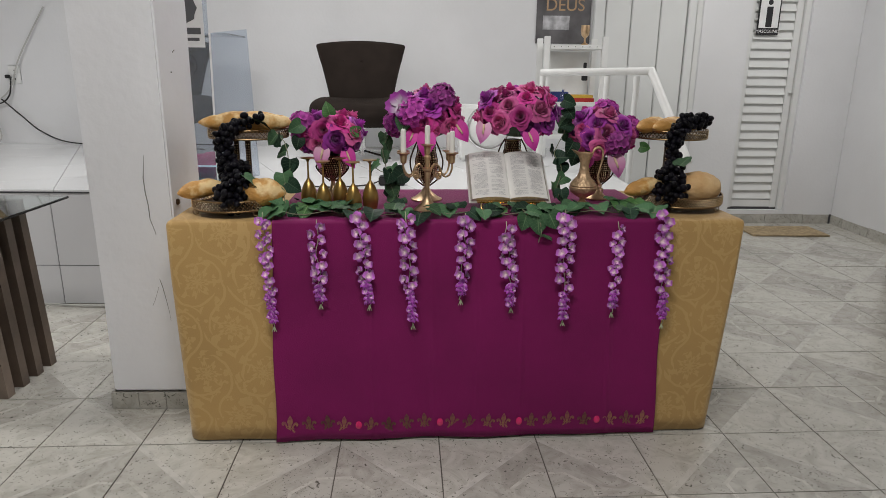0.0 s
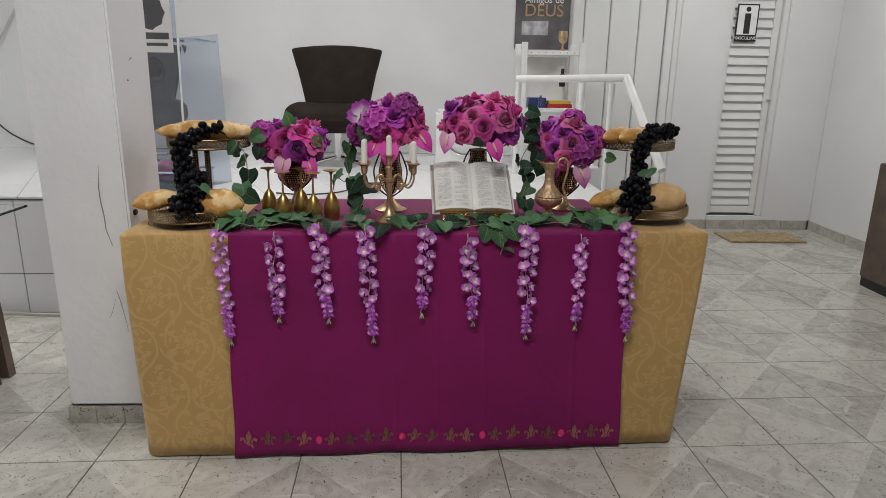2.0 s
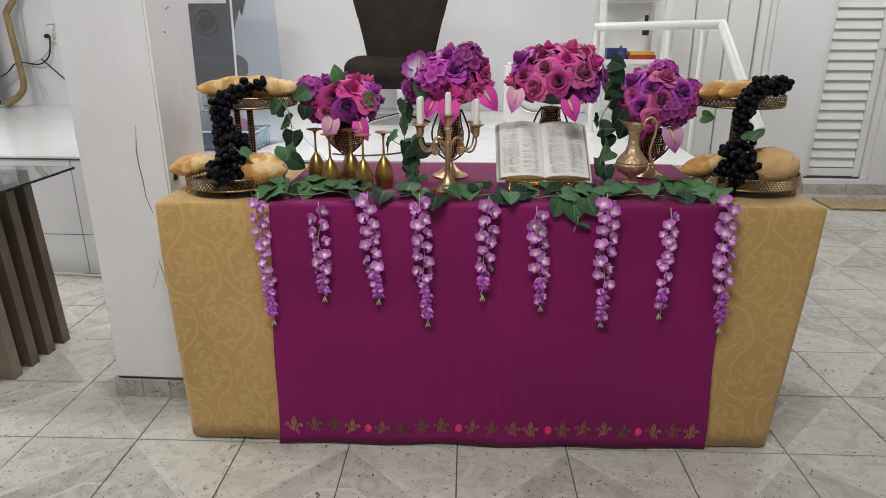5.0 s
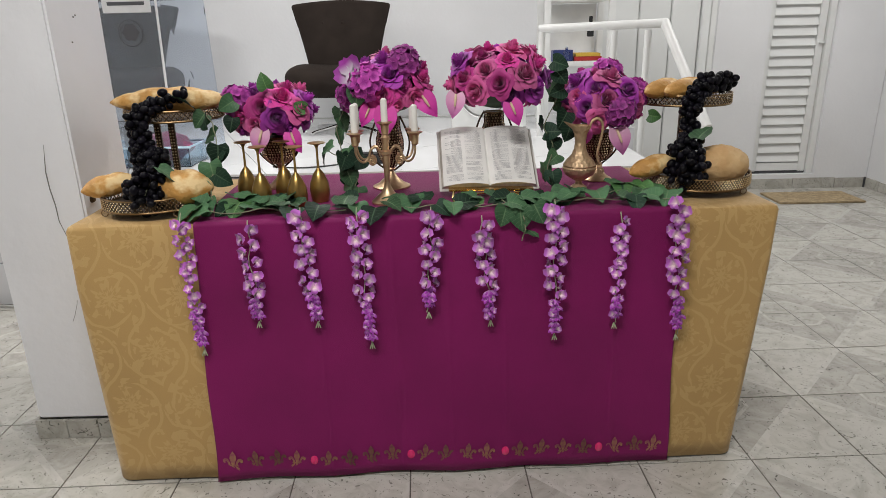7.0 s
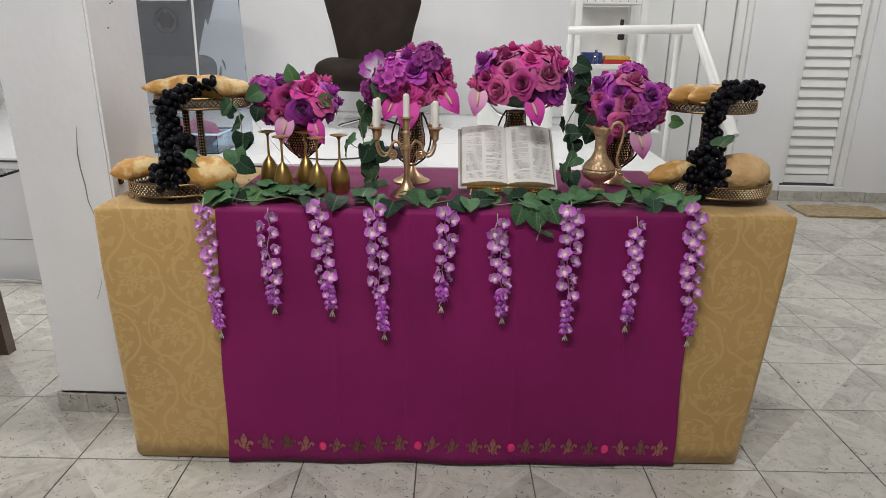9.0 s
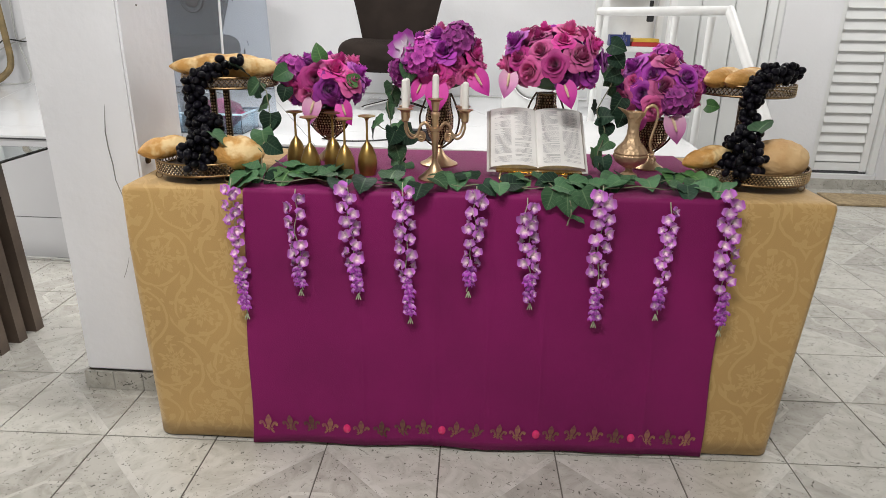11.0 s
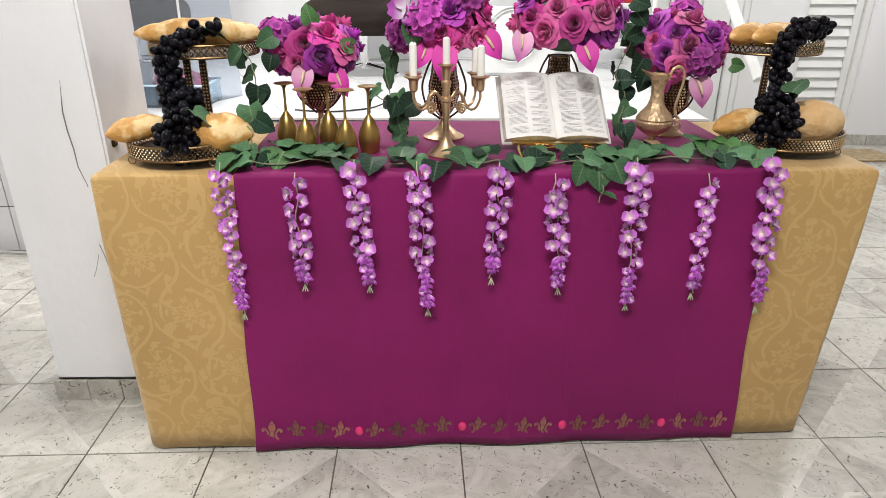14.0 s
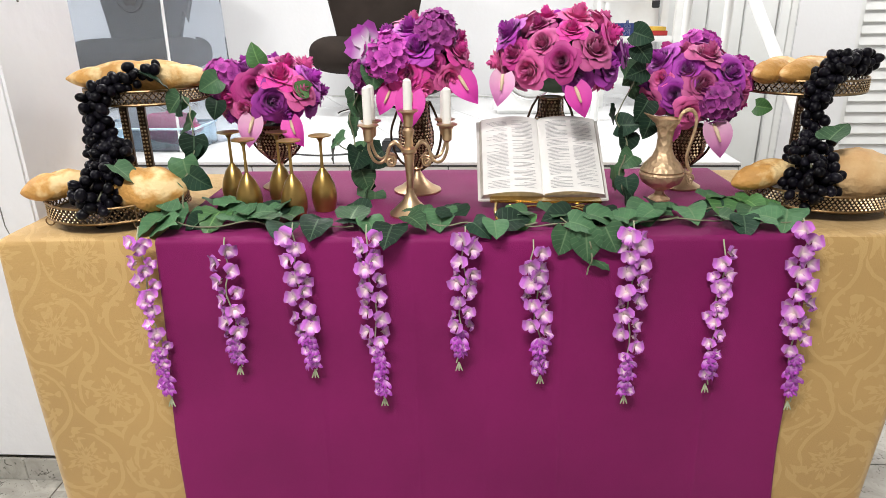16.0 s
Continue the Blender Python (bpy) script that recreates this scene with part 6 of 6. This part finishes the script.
part("body", lathe(bmesh.new(), [(0.030, 0), (0.030, 0.004), (0.014, 0.014), (0.012, 0.022), (0.030, 0.030), (0.052, 0.042), (0.060, 0.056), (0.0605, 0.062), (0.057, 0.066), (0.059, 0.070), (0.048, 0.084), (0.030, 0.100), (0.0215, 0.118), (0.0195, 0.140), (0.023, 0.160), (0.030, 0.172)], 40), jm, jug)
bm = bmesh.new()
seg = 32
r0, r1, r2 = [], [], []
for i in range(seg):
    a = 2 * math.pi * i / seg
    sp = max(0, math.cos(a - math.pi)) ** 4
    r0.append(bm.verts.new((0.030 * math.cos(a), 0.030 * math.sin(a), 0.1721)))
    r1.append(bm.verts.new(((0.034 + 0.03 * sp) * math.cos(a), 0.033 * math.sin(a), 0.184 + 0.012 * sp)))
    r2.append(bm.verts.new(((0.031 + 0.028 * sp) * math.cos(a), 0.030 * math.sin(a), 0.184 + 0.012 * sp)))
for A, C in ((r0, r1), (r1, r2)):
    for i in range(seg):
        bm.faces.new((A[i], A[(i + 1) % seg], C[(i + 1) % seg], C[i]))
part("spout", bm, jm, jug)
part("handle", T(smooth_path([(0.026, -0.01, 0.172), (0.036, -0.012, 0.196), (0.056, -0.014, 0.203), (0.072, -0.014, 0.19), (0.074, -0.013, 0.165), (0.066, -0.012, 0.13), (0.060, -0.011, 0.10), (0.068, -0.01, 0.076), (0.076, -0.01, 0.07), (0.072, -0.01, 0.062), (0.062, -0.008, 0.066)], 6), 0.0045, 8), jm, jug)
part("handle_scroll", T([(0.077 + 0.010 * math.cos(k * 0.4) * (1 - k / 45), -0.011, 0.048 + 0.013 * math.sin(k * 0.4) * (1 - k / 45)) for k in range(32)], 0.0022, 6), jm, jug)

# the table and all that stands on it are turned a little against the room
ON_TABLE = {"table", "tablecloth", "table_runner", "wisteria_strand", "ivy_vine", "flower_vase", "flower_bouquet", "tiered_stand", "bread_roll", "round_loaf",
            "grape_cluster", "goblet", "candelabra", "open_bible", "book_stand", "ewer"}
TURN = Matrix.Translation((0.07, 2.045, 0)) @ pose(0, 0, 0, 0, 0, 2.3) @ Matrix.Translation((-0.07, -2.045, 0))
bpy.context.view_layer.update()
for ob in list(bpy.data.objects):
    if ob.parent is None and ob.name.split(".")[0] in ON_TABLE:
        ob.matrix_basis = TURN @ ob.matrix_basis

# ---- floor of printed marble tiles ----
S, FX0, FY0 = 0.348, 0.07, 1.995
floor = thing("floor", "glazed floor tiles printed with grey marble and diagonal bands", "floor", (0, 0, 0), kind="structure")
part("bed", B((XL - 0.14, YF - 0.14, -0.06), (XR + 0.14, YB + 0.14, -0.0035)), GROUT, floor, smooth=False)


def tile_data():
    g, k, r = 0.0022, 0.026, 0.135
    s, a, p = S - g, S - k, r * 0.42
    bm = bmesh.new()
    polys = [([(s, k * 0.3), (s, s), (k * 0.3, s)], 0), ([(a, g), (s, g), (s, k * 0.3), (k * 0.3, s), (g, s), (g, a)], 1),
             ([(r, g), (a, g), (g, a), (g, r), (p, r), (r, p)], 3), ([(g, g), (r, g), (r, p), (p, r), (g, r)], 0)]
    # the darker stone inside the corner figure stands 0.3 mm proud
    for pts, mi in polys:
        f = bm.faces.new([bm.verts.new((x, y, 0)) for x, y in pts])
        f.material_index = mi
    ri, pi_ = r - 0.012, p - 0.006
    f = bm.faces.new([bm.verts.new((x, y, 0.0003)) for x, y in ((g, g), (ri, g), (ri, pi_), (pi_, ri), (g, ri))])
    f.material_index = 2
    for (x0, y0), (x1, y1) in (((g, g), (s, g)), ((s, g), (s, s)), ((s, s), (g, s)), ((g, s), (g, g))):
        bm.faces.new([bm.verts.new(v) for v in ((x0, y0, 0), (x1, y1, 0), (x1, y1, -0.0034), (x0, y0, -0.0034))])
    me = bpy.data.meshes.new("tile")
    bm.to_mesh(me)
    bm.free()
    for mm in (MARBLE_A, MARBLE_B, MARBLE_C, MARBLE_D):
        me.materials.append(mm)
    return me


td = tile_data()
rest = bmesh.new()
count = 0
tq = random.Random(2)
for i in range(-14, 11):
    for j in range(-15, 11):
        x0, y0 = FX0 + i * S, FY0 + (j - 1) * S
        if x0 < XL - S - 0.1 or x0 > XR + 0.1 or y0 < YF - S - 0.1 or y0 > YB + 0.1:
            continue
        near = -2.4 < x0 < XR - S and 1.2 < y0 < YB - S - 0.05 and not (y0 > YS and x0 < XE - S) and count < 300
        if near:
            oi = i if i % 2 else i + 1
            oj = j if j % 2 == 0 else j + 1
            sx, sy = (1 if oi == i else -1), (1 if oj == j else -1)
            rot = {(1, 1): 0, (-1, 1): 90, (-1, -1): 180, (1, -1): 270}[(sx, sy)]
            share("tile", td, floor, pose(FX0 + oi * S, FY0 + (oj - 1) * S, tq.uniform(-0.0006, 0.0006), tq.uniform(-0.08, 0.08), tq.uniform(-0.08, 0.08), rot))
            count += 1
        else:
            lo = (max(x0 + 0.0016, XL - 0.13), max(y0 + 0.0016, YF - 0.13))
            hi = (min(x0 + S - 0.0016, XR + 0.13), min(y0 + S - 0.0016, YB + 0.13))
            if hi[0] > lo[0] and hi[1] > lo[1]:
                vs = [rest.verts.new(v) for v in ((lo[0], lo[1], 0), (hi[0], lo[1], 0), (hi[0], hi[1], 0), (lo[0], hi[1], 0))]
                rest.faces.new(vs)
r_ = part("far_tiles", rest, MARBLE_A, floor, smooth=False)
r_["kind"] = "stuff"
# the tiles are laid a little askew to the walls
floor.matrix_basis = Matrix.Translation((FX0, FY0, 0)) @ pose(0, 0, 0, 0, 0, 1.9) @ Matrix.Translation((-FX0, -FY0, 0))
